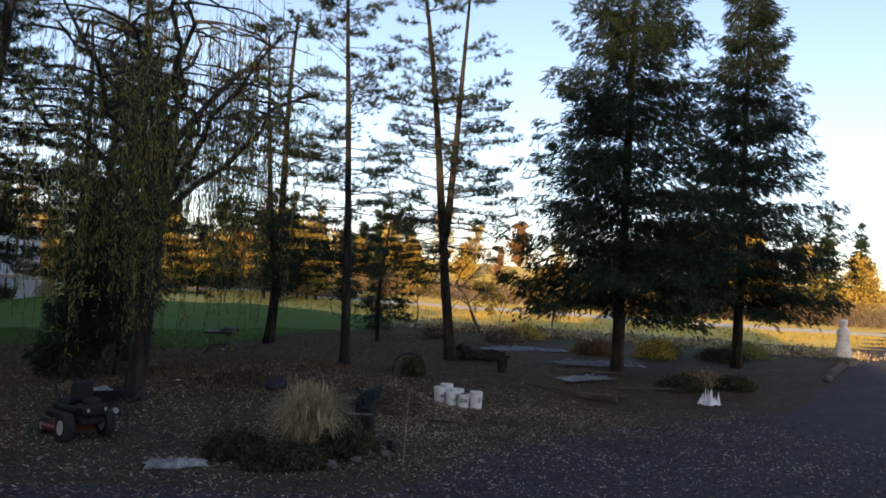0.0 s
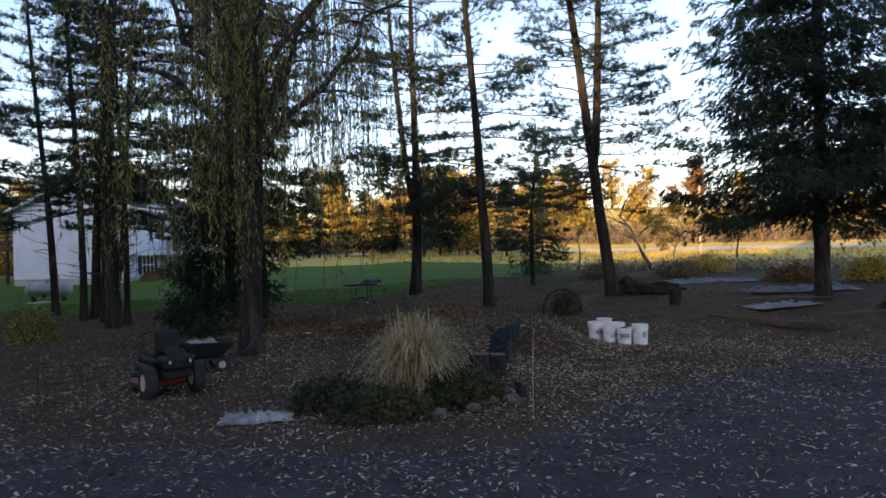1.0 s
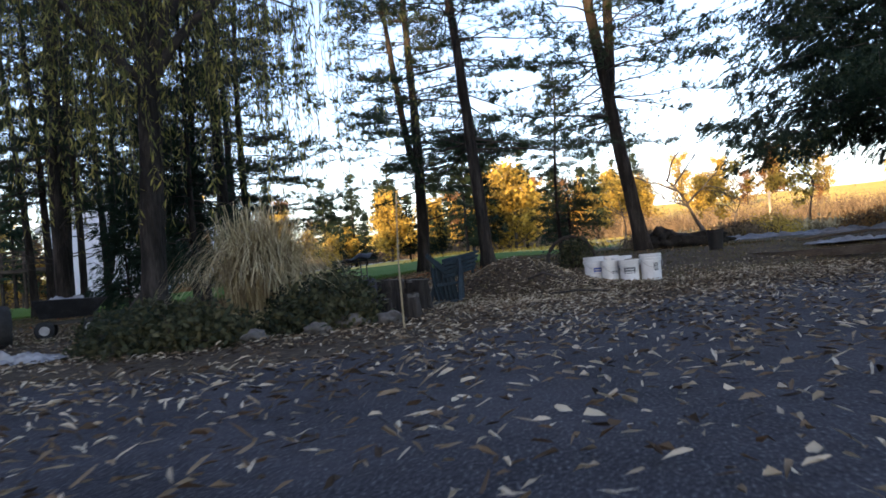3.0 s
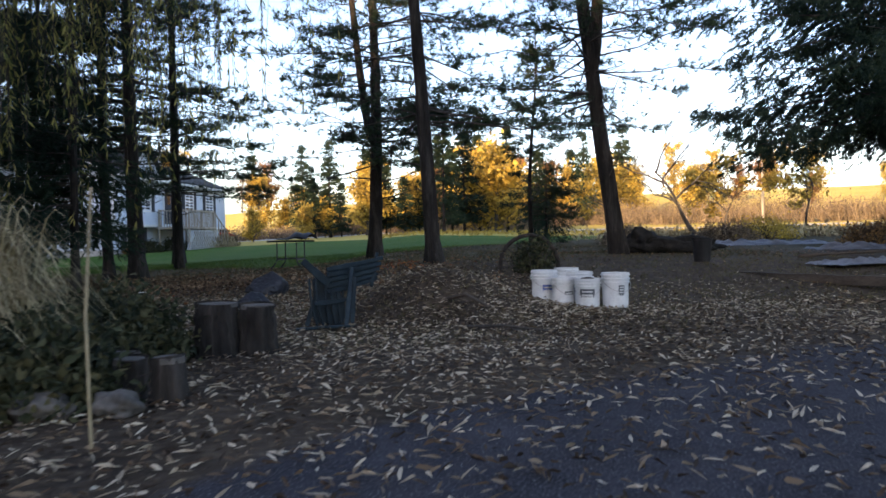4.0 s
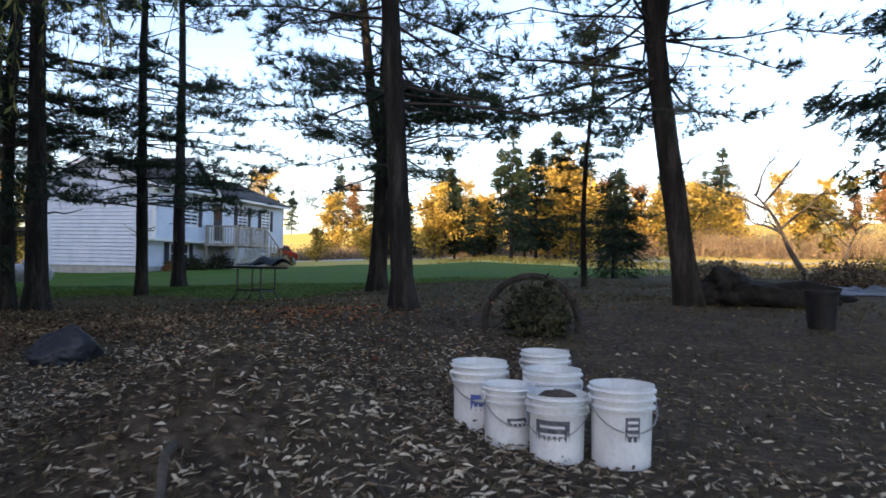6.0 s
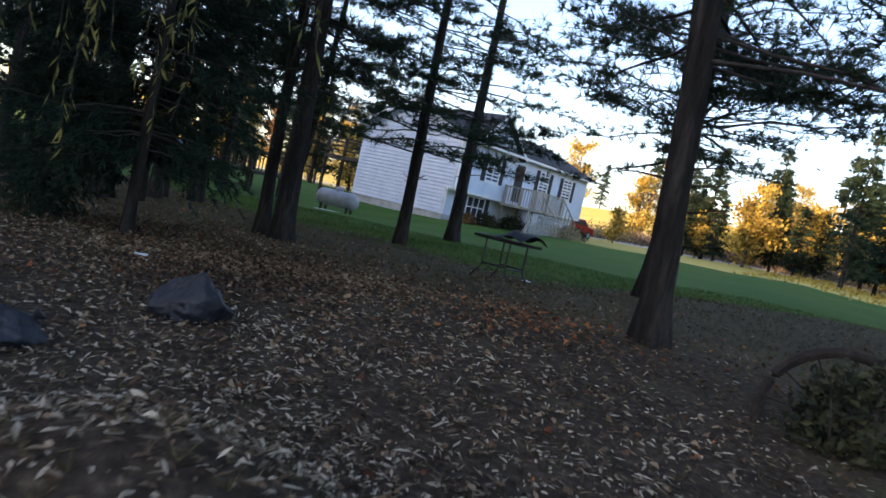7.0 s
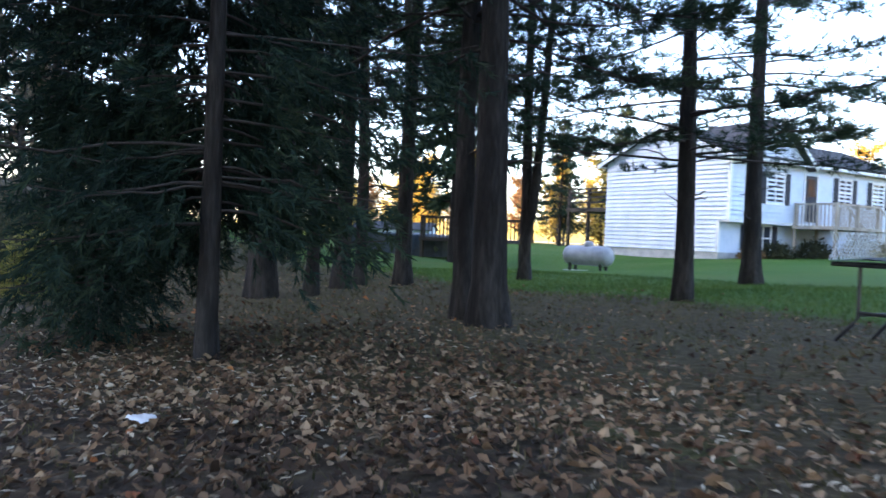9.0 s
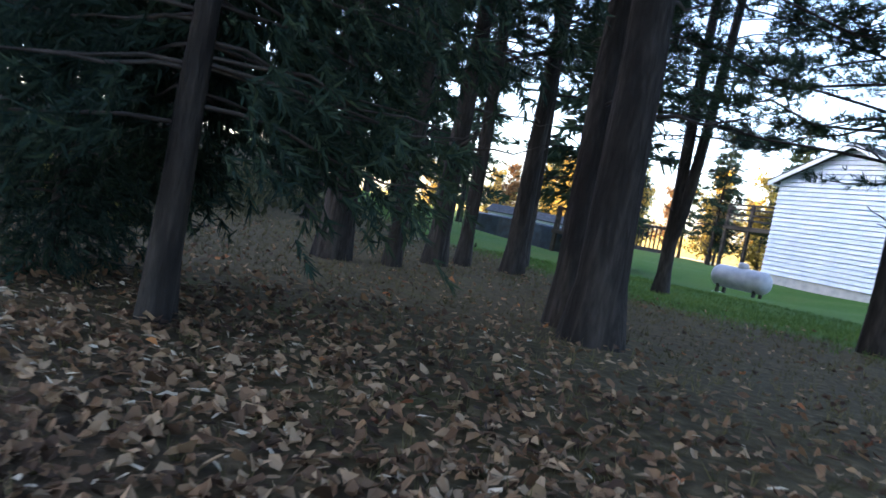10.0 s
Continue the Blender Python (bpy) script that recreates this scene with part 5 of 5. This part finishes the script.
for i, (wx, wy, wr, wh, wm) in enumerate(((15.6, 12.6, 0.8, 0.4, SHRUB), (16.6, 13.2, 0.9, 0.45, BRUSH), (17.5, 12.6, 0.7, 0.4, SHRUB), (22.0, 18.5, 1.1, 0.5, SHRUB), (24.2, 19.6, 1.2, 0.5, WILLOW), (19.0, 18.8, 0.9, 0.8, GOLD), (17.0, 20.0, 1.0, 0.6, RUSSET), (20.5, 20.5, 1.0, 0.6, WILLOW), (14.5, 23.5, 1.0, 0.6, BRUSH), (11.8, 24.5, 0.9, 0.6, BRUSH), (16.5, 25.5, 1.2, 0.8, GOLD), (25.8, 21.5, 1.2, 0.5, WILLOW))):
    foliage_mound("bed_shrub", wx, wy, wr, wr * 0.8, wh, wm, 90 + i, "low autumn shrub in the rough bed by the drive", "shrub", 0.09, 2200)


def wheel(parent, x, y, r, w, hub=True):
    m = Matrix.Translation((x, y, r)) @ Matrix.Rotation(math.pi / 2, 4, "Y")
    t = part("wheel", lathe([(r * 0.55, -w / 2), (r * 0.9, -w / 2), (r, -w * 0.3), (r, w * 0.3), (r * 0.9, w / 2), (r * 0.55, w / 2)], 22, m=m), RUBBER, parent)
    if hub:
        part("hub", lathe([(0.01, -w * 0.56), (r * 0.5, -w * 0.52), (r * 0.5, w * 0.52), (0.01, w * 0.56)], 16, m=m), HUBWHITE, t, "pale wheel hub")
    return t


def riding_mower():
    t = thing("riding_mower", at_xy(0.14, 6.75, 38) @ Matrix.Diagonal((0.66, 0.66, 0.86, 1.0)), "red and black zero-turn riding mower", "mower")
    part("deck", box(-0.55, -0.2, 0.12, 0.55, 0.45, 0.24), RED, t, bevel=0.04)
    part("frame", box(-0.28, -0.72, 0.28, 0.28, 0.8, 0.42), BLACK, t, bevel=0.03)
    part("engine", box(-0.27, -0.8, 0.42, 0.27, -0.3, 0.62), BLACK, t, bevel=0.05)
    part("engine_cover", lathe([(0.2, 0), (0.2, 0.07), (0.12, 0.12), (0.02, 0.13)], 18, m=Matrix.Translation((0, -0.56, 0.62))), BLACK, t)
    part("seat", box(-0.27, -0.12, 0.55, 0.27, 0.38, 0.66), BLACK, t, bevel=0.04)
    part("backrest", box(-0.25, -0.26, 0.62, 0.25, -0.13, 1.0), BLACK, t, bevel=0.05)
    for s in (-1, 1):
        part("fender", box(s * 0.36 - 0.08, -0.55, 0.5, s * 0.36 + 0.08, 0.25, 0.6), BLACK, t, bevel=0.03)
        wheel(t, s * 0.48, -0.45, 0.25, 0.22)
        wheel(t, s * 0.33, 0.72, 0.14, 0.11)
        part("control_lever", rod([(s * 0.3, 0.1, 0.55), (s * 0.32, 0.4, 0.9), (s * 0.05, 0.42, 0.95)], 0.014, 6), BLACK, t)
        part("tail_light", lathe([(0.028, 0), (0.028, 0.02)], 12, m=Matrix.Translation((s * 0.2, -0.83, 0.55)) @ Matrix.Rotation(math.pi / 2, 4, "X")), HUBWHITE, t)


def dump_cart():
    t = thing("garden_cart", at_xy(0.2, 8.6, -65) @ Matrix.Scale(0.68, 4), "black plastic garden dump cart with a white bag on top", "cart")
    bm = bmesh.new()
    lo = [bm.verts.new(p) for p in ((-0.3, -0.45, 0.38), (0.3, -0.45, 0.38), (0.3, 0.4, 0.38), (-0.3, 0.4, 0.38))]
    hi = [bm.verts.new(p) for p in ((-0.42, -0.55, 0.72), (0.42, -0.55, 0.72), (0.42, 0.66, 0.68), (-0.42, 0.66, 0.68))]
    bm.faces.new(lo[::-1])
    for i in range(4):
        bm.faces.new((lo[i], lo[(i + 1) % 4], hi[(i + 1) % 4], hi[i]))
    bmesh.ops.recalc_face_normals(bm, faces=bm.faces)
    bmesh.ops.solidify(bm, geom=list(bm.faces), thickness=0.02)
    part("tub", bm, BLACK, t)
    part("frame", box(-0.2, -0.5, 0.26, 0.2, 0.5, 0.32), STEEL, t)
    for s in (-1, 1):
        for y in (-0.38, 0.36):
            wheel(t, s * 0.32, y, 0.17, 0.1)
    part("handle", rod([(0, 0.5, 0.3), (0, 1.0, 0.4), (0, 1.25, 0.7)], 0.018, 6), STEEL, t)
    return t


riding_mower()
dump_cart()
bag_ = sheet("feed_bag", 0.2, 8.6, -65, 0.2, 0.22, 0.09, 21.0, TARP, "white bag lying on the garden cart", "bag", 18)
bag_.location.z += 0.44


def chair_frame(x, y, turn):
    t = thing("chair_frame", at_xy(x, y, turn), "rusty bare metal chair frame standing on the leaves", "chair")
    for s in (-1, 1):
        part("leg", rod([(s * 0.24, -0.22, 0), (s * 0.22, -0.2, 0.42), (s * 0.22, -0.26, 0.62)], 0.013, 6), RUST, t)
        part("leg", rod([(s * 0.24, 0.24, 0), (s * 0.22, 0.22, 0.42)], 0.013, 6), RUST, t)
        part("side_rail", rod([(s * 0.22, -0.2, 0.42), (s * 0.22, 0.22, 0.42)], 0.012, 6), RUST, t)
    for y_, z_ in ((-0.2, 0.42), (0.22, 0.42), (-0.26, 0.62), (0.23, 0.12)):
        part("cross_rail", rod([(-0.23, y_, z_), (0.23, y_, z_)], 0.011, 6), RUST, t)


chair_frame(-0.6, 5.45, 15)


def garden_figure():
    """A pale plain figure on a stone base by the end of the drive."""
    t = thing("garden_statue", at_xy(27.4, 17.6, 200), "pale weathered garden statue on a stone base", "statue")
    part("pedestal", box(-0.45, -0.45, -0.1, 0.45, 0.45, 0.3), STONE, t, bevel=0.03)
    body = lathe([(0.34, 0.3), (0.36, 0.4), (0.28, 0.75), (0.2, 1.1), (0.27, 1.35), (0.22, 1.5), (0.1, 1.58), (0.17, 1.7), (0.15, 1.85), (0.02, 1.92)], 18)
    part("figure", body, PALESTONE, t, smooth_faces=True)


garden_figure()
for i in range(16):
    wood_lump("kerb_stone", 22.5 + i * 0.33, 13.8 + i * 0.25, 30 + i * 11, (0.2, 0.15, 0.1), 40 + i, STONE, "low stone edging the driveway", "stone", 0.15)


def utility_pole(x, y, h):
    t = thing("utility_pole", at_xy(x, y), "weathered wooden utility pole by the road", "pole")
    part("shaft", rod([(0, 0, -0.3), (0, 0, h)], [0.15, 0.1], 12), POLEWOOD, t)
    part("crossarm", box(-1.0, -0.06, h - 0.7, 1.0, 0.06, h - 0.58), POLEWOOD, t)
    for s in (-0.9, -0.3, 0.3, 0.9):
        part("insulator", lathe([(0.03, 0), (0.05, 0.06), (0.02, 0.12)], 8, m=Matrix.Translation((s, 0, h - 0.58))), TANKGREY, t)


stick([(23.5, 41.0, -0.2), (23.5, 41.0, 5.2)], 0.08, POLEWOOD, "roadside_post", "tall pale wooden post by the road", "post")
utility_pole(68.0, 42.0, 8.0)
for i, (fx, fy) in enumerate(((-7.6, 14.4), (-9.0, 9.6), (-9.6, 10.6))):
    stick([(fx, fy, -0.1), (fx, fy, 1.25)], 0.035, TRIM, "fence_post", "white post standing in the rough grass", "post")

# road across the far side of the yard
def road_strip(line, width, name, mat, label):
    b = Bunch()
    p = np.array(line, float)
    s = np.linspace(0, len(p) - 1, 160)
    q = np.stack([np.interp(s, np.arange(len(p)), p[:, j]) for j in (0, 1)], 1)
    d = np.gradient(q, axis=0)
    d /= np.linalg.norm(d, axis=1)[:, None]
    nrm = np.stack([-d[:, 1], d[:, 0]], 1)
    rows = []
    for w in np.linspace(-0.5, 0.5, 7):
        e = q + nrm * w * width
        rows.append(np.column_stack([e, relief(e[:, 0], e[:, 1]) + 0.05 - 0.12 * (abs(w) > 0.49)]))
    V = np.stack(rows, 1).reshape(-1, 3)
    i = np.arange(len(V)).reshape(-1, 7)
    b.add(V, np.stack([i[:-1, :-1].ravel(), i[:-1, 1:].ravel(), i[1:, 1:].ravel(), i[1:, :-1].ravel()], 1))
    tagged(new(name, b.mesh(name, mat, True)), label, "road", kind="structure")


road_strip([(-120, 86), (-40, 78), (0, 66), (30, 52), (60, 33), (100, 5), (160, -40)], 6.0, "road", GRAVEL, "pale paved road running past the yard")

# fallen leaves, thick on the earth and thin on the drive
def scatter_leaves():
    r = np.random.default_rng(77)

    def field(n, x0, x1, y0, y1, keep):
        x, y = r.uniform(x0, x1, n), r.uniform(y0, y1, n)
        k = r.uniform(0, 1, n) < keep(x, y)
        return x[k], y[k]

    def lay(x, y, length, width, curl, mat, name, label):
        n = len(x)
        a = r.uniform(0, 6.28, n)
        ln, w = length * r.uniform(0.55, 1.3, n), width * r.uniform(0.6, 1.3, n)
        d = np.stack([np.cos(a), np.sin(a), r.normal(size=n) * 0.22], 1)
        s = np.stack([-np.sin(a), np.cos(a), r.normal(size=n) * 0.35], 1)
        c = np.stack([x, y, relief(x, y) + 0.012 + np.abs(r.normal(size=n)) * 0.012], 1)
        up = np.array([0, 0, 1.0])
        lift = (curl * r.uniform(0.2, 1.2, n) * w)[:, None] * up
        L, W = ln[:, None], w[:, None]
        # seven points with uneven edges: foot, two to each side, tip and a sunken midrib
        sides = [(-0.5, 0.0, 0.0), (-0.18, 0.46, 1.0), (0.2, 0.42, 1.0), (0.5, 0.0, 0.5), (0.2, -0.42, 1.0), (-0.18, -0.46, 1.0), (0.02, 0.0, 0.1)]
        pts = []
        for u, v, k in sides:
            ju, jv = r.normal(size=(n, 1)) * 0.09, r.normal(size=(n, 1)) * 0.1
            pts.append(c + d * L * (u + ju) + s * W * (v + jv) + lift * k * r.uniform(0.3, 1.7, (n, 1)))
        V = np.stack(pts, 1).reshape(-1, 3)
        i = np.arange(n)[:, None] * 7
        F = np.concatenate([i + np.array([[0, 6, 2, 1]]), i + np.array([[6, 4, 3, 2]]), i + np.array([[0, 5, 4, 6]])], 1).reshape(-1, 4)
        tagged(new(name, fast_mesh(name, V, F, [mat])), label, "leaves", kind="stuff")

    past = lambda x, y: y - along(DRIVE, x)
    lawn = lambda x, y: y - along(LAWNEDGE, x)
    bare = lambda x, y: 1 - 0.75 * smooth(7.2, 8.2, x) * smooth(9.2, 10.2, y) * smooth(16, 13, y)
    # thin willow leaves
    x, y = field(130000, -6, 16, -5, 13, lambda x, y: np.where(past(x, y) < 0, 0.45 + 0.4 * smooth(-2.5, 0, past(x, y)), 0.3) * smooth(-6, 0, x) * smooth(17, 10, x) * bare(x, y))
    lay(x, y, 0.064, 0.014, 0.6, LITTER, "willow_leaf_litter", "thin pale willow leaves fallen on drive and earth")
    x, y = field(60000, -2, 11, 4, 12, lambda x, y: smooth(-0.6, 0.8, past(x, y)) * 0.75 * (0.3 + 0.7 * smooth(1.5, 4.5, x)) * bare(x, y))
    lay(x, y, 0.052, 0.0125, 0.6, LITTER, "willow_leaf_litter", "thick layer of dry willow leaves")
    x, y = field(16000, -1, 7.5, 11, 16, lambda x, y: 0.6 * smooth(11, 12.5, y) * smooth(16, 13, y))
    lay(x, y, 0.05, 0.013, 0.6, LITTER, "willow_leaf_litter", "pale willow leaves strewn under the pines")
    x, y = field(5000, 4.6, 7.6, 8.2, 11.2, lambda x, y: np.full(x.shape, 0.75))
    lay(x, y, 0.06, 0.014, 0.5, LITTER, "willow_leaf_litter", "dry willow leaves on the heap of soil")
    # broad dry leaves under the pines
    x, y = field(80000, -12, 14, 9.5, 24, lambda x, y: smooth(8, 11.5, y) * smooth(2.0, -2.0, lawn(x, y)) * 0.42 * smooth(-14, -4, x) * bare(x, y) * (0.2 + 0.8 * np.exp(-((x - 3.2) / 3.6) ** 2 - ((y - 13.0) / 3.2) ** 2)))
    lay(x, y, 0.05, 0.03, 0.5, BROADLEAF, "broad_leaf_litter", "broad dry brown leaves under the pines")
    x, y = field(60000, -3, 7, 11, 18, lambda x, y: 0.62 * np.exp(-((x - 1.6) / 2.0) ** 2 - ((y - 13.8) / 1.5) ** 2))
    lay(x, y, 0.052, 0.035, 0.5, BROADLEAF, "broad_leaf_litter", "broad dry brown leaves under the pines")
    x, y = field(1700, 3.6, 6.2, 13, 15.2, lambda x, y: 0.5 * np.exp(-((x - 4.9) ** 2 + (y - 14.4) ** 2) / 0.5))
    lay(x, y, 0.052, 0.036, 0.5, REDLEAF, "red_leaf_litter", "patch of rust-red leaves beneath the big pine")
    x, y = field(400, -3, 7, 10.5, 17, lambda x, y: np.full(x.shape, 0.5))
    lay(x, y, 0.052, 0.036, 0.5, REDLEAF, "red_leaf_litter", "scattered rust-red leaves")
    # rough grass between the leaves, mown lawn beyond
    x, y = field(100000, -10, 13, 7, 26, lambda x, y: smooth(0.5, 2.5, past(x, y)) * (0.35 + 0.5 * smooth(-2.5, 1, lawn(x, y))))
    k = lawn(x, y) < r.normal(size=len(x)) * 0.5 - 0.3
    c = np.stack([x, y, relief(x, y) - 0.01], 1)[k]
    V, F = spikes(c, np.tile([0.0, 0, 1], (len(c), 1)), 0.07, 0.004, 4, 0.6, r)
    tagged(new("rough_grass", fast_mesh("rough_grass", V, F, [OLIVE])), "rough olive grass growing through the leaves", "grass", kind="stuff")
    x, y = x[~k], y[~k]
    n = len(x)
    c = np.stack([x, y, relief(x, y) - 0.01], 1)
    V, F = spikes(c, np.tile([0.0, 0, 1], (n, 1)), 0.08, 0.004, 3, 0.4, r)
    tagged(new("rough_grass", fast_mesh("rough_grass", V, F, [LAWN])), "short green grass of the lawn", "grass", kind="stuff")
    x, y = field(75000, 2, 130, 26, 150, lambda x, y: smooth(34, 44, y + 0.45 * (x - 10)) * (y < np.interp(x, [0, 30, 60, 100, 160], [66, 52, 33, 5, -40]) - 5))
    n = len(x)
    c = np.stack([x, y, relief(x, y) - 0.02], 1)
    V, F = spikes(c, np.tile([0.0, 0, 1], (n, 1)), 0.24, 0.025, 3, 0.5, r)
    tagged(new("field_grass", fast_mesh("field_grass", V, F, [GOLD])), "dry golden grass of the field", "grass", kind="stuff")


scatter_leaves()

# ---- beyond the yard ----
rng = np.random.default_rng(5)
KINDS = [far_set("golden_tree", broadleaf(11, 3.6, 51, GOLD), "golden autumn tree beyond the yard", GREYBARK, GOLD),
         far_set("russet_tree", broadleaf(10, 3.2, 52, RUSSET), "russet autumn tree beyond the yard", GREYBARK, RUSSET),
         far_set("golden_tree", broadleaf(8, 3.0, 53, GOLD, 2600), "low golden tree beyond the yard", GREYBARK, GOLD),
         far_set("bare_tree", broadleaf(9, 3.2, 54, BRUSH, 1500, 0.13), "half-bare grey tree beyond the yard", GREYBARK, BRUSH),
         far_set("far_spruce", far_conifer(10, 2.4, 55), "dark conifer beyond the lawn", BARK, SPRUCE),
         far_set("far_pine", far_conifer(13, 2.6, 56), "dark conifer beyond the lawn", BARK, PINE)]


def plant(kind, x, y, scale, base=None):
    t = copy_thing(KINDS[kind], pose(x, y, gz(x, y) - 0.1, 0, 0, rng.uniform(0, 360)))
    t.scale = (scale * rng.uniform(0.9, 1.15), scale * rng.uniform(0.9, 1.15), scale)
    return t


def belt(points, n, kinds, wide, lo, hi):
    """Trees strewn along a line of the plan."""
    pts = np.array(points, float)
    for i in range(n):
        s = (i + rng.uniform(0, 1)) / n * (len(pts) - 1)
        k = min(int(s), len(pts) - 2)
        p = pts[k] + (pts[k + 1] - pts[k]) * (s - k) + rng.normal(size=2) * wide
        plant(kinds[int(rng.integers(0, len(kinds)))], p[0], p[1], rng.uniform(lo, hi))


belt([(-9, 62), (2, 60), (10, 56)], 16, (4, 4, 5, 2, 0), 1.6, 0.4, 0.7)      # edge of the lawn beyond the house
belt([(-34, 84), (4, 80), (30, 84)], 40, (0, 2, 2, 1, 4, 5), 4, 0.55, 0.95)
belt([(-75, 50), (-40, 60), (-24, 72)], 36, (0, 1, 0, 3, 5), 4, 0.6, 1.0)      # behind the house
belt([(20, 118), (75, 92), (130, 50)], 34, (3, 1, 3, 0, 2, 3), 5, 0.45, 0.85)    # bank across the road
belt([(58, 62), (85, 44), (112, 22)], 34, (0, 2, 3, 0, 5), 4, 0.7, 1.05)
belt([(-14, 24), (-20, 14), (-22, 4), (-20, -4)], 17, (5, 4, 5, 3, 5), 3, 0.7, 1.0)   # dark grove on the slope
belt([(-36, 30), (-42, 14), (-44, -10)], 16, (5, 4, 3, 5), 4, 0.9, 1.2)
for q in ((4, 7.4, 50, 0.7), (2, 9.6, 51, 0.9), (5, 10.6, 53, 0.6), (5, 6.0, 47, 0.6), (4, 12.0, 47.5, 0.55)):
    plant(*q)
belt([(-150, 170), (0, 210), (160, 150)], 50, (0, 1, 3, 5), 16, 0.9, 1.6)
for t in KINDS:
    for o in (t, *t.children_recursive):
        bpy.data.objects.remove(o)


def roadside_brush(line, n, wide, h, mat, seed, label):
    """A tangle of dry upright stems and small leaves along a line."""
    r = np.random.default_rng(seed)
    p = np.array(line, float)
    s = r.uniform(0, len(p) - 1, n)
    q = np.stack([np.interp(s, np.arange(len(p)), p[:, j]) for j in (0, 1)], 1) + r.normal(size=(n, 2)) * wide
    c = np.column_stack([q, relief(q[:, 0], q[:, 1])])
    tall = h * (0.55 + 0.5 * np.sin(s * 9) * np.sin(s * 23) + r.uniform(0, 0.5, n))
    b = Bunch()
    b.add(*spikes(c, np.tile([0.0, 0, 1], (n, 1)), h, 0.02, 3, 0.3, r))
    m = 5
    k = np.repeat(np.arange(n), m)
    C = c[k] + np.column_stack([r.normal(size=(n * m, 2)) * 0.35, np.abs(r.uniform(0.05, 1.0, n * m)) * np.abs(tall[k])])
    b.add(*leaves(C, 0.22, 0.06, r))
    tagged(new("roadside_brush", b.mesh("roadside_brush", mat)), label, "brush", kind="stuff")


roadside_brush([(6, 88), (40, 68), (75, 44), (110, 18)], 9000, 2.6, 2.3, BRUSH, 201, "grey-brown dry brush along the road")
roadside_brush([(-40, 68), (-10, 72), (14, 60)], 3500, 1.6, 1.2, BRUSH, 202, "dry brush at the edge of the lawn")
roadside_brush([(13, 30), (24, 26), (31, 20)], 1200, 0.8, 0.35, STRAW, 203, "low dry brush at the end of the yard")
roadside_brush([(-12, 16), (-16, 8), (-15, 0)], 3000, 2.0, 0.8, SHRUB, 204, "dark undergrowth beneath the grove")
# unseen woods, added behind the camera to keep the evening sun off the yard
SIDE = Vector((-SUN_WAY.y, SUN_WAY.x))


def shade_woods():
    r = np.random.default_rng(9)
    trunk, crown = Bunch(), Bunch()
    slope = math.tan(radians(SUN_HEIGHT))
    for u in np.arange(-24, 66, 1.6):
        for row in range(3):
            s0 = -46 - row * 4 + r.uniform(-1, 1)
            reach = 62 if u > 12 else 38 if u > -1 else 54 if u > -7.5 else 62
            if u < -13:
                reach = 30
            if u < -16:
                reach = 24
            h = slope * (reach - s0) * (1 - 0.05 * row) * r.uniform(0.93, 1.0)
            c = np.array([SUN_WAY.x * s0 + SIDE.x * (u + r.uniform(-0.7, 0.7)), SUN_WAY.y * s0 + SIDE.y * u, 0.0])
            trunk.add(*tube_arrays(np.array([c, c + [0, 0, h * 0.9]]), [0.25, 0.08], 6))
            m = int(40 * h)
            z = r.uniform(0.05, 1, m) ** 0.9
            w = 1.9 * (1.0 - 0.55 * z)
            a = r.uniform(0, 6.28, m)
            q = np.sqrt(r.uniform(0, 1, m)) * w
            C = c + np.stack([q * np.cos(a), q * np.sin(a), z * h], 1)
            crown.add(*leaves(C, 1.3, 0.55, r))
    t = thing("woods", Matrix(), "unseen dense woods added behind the yard to block the sun", "woods", kind="stuff")
    part("trunks", trunk.mesh("trunks", BARK), BARK, t)
    part("crowns", crown.mesh("crowns", PINE), PINE, t)


shade_woods()
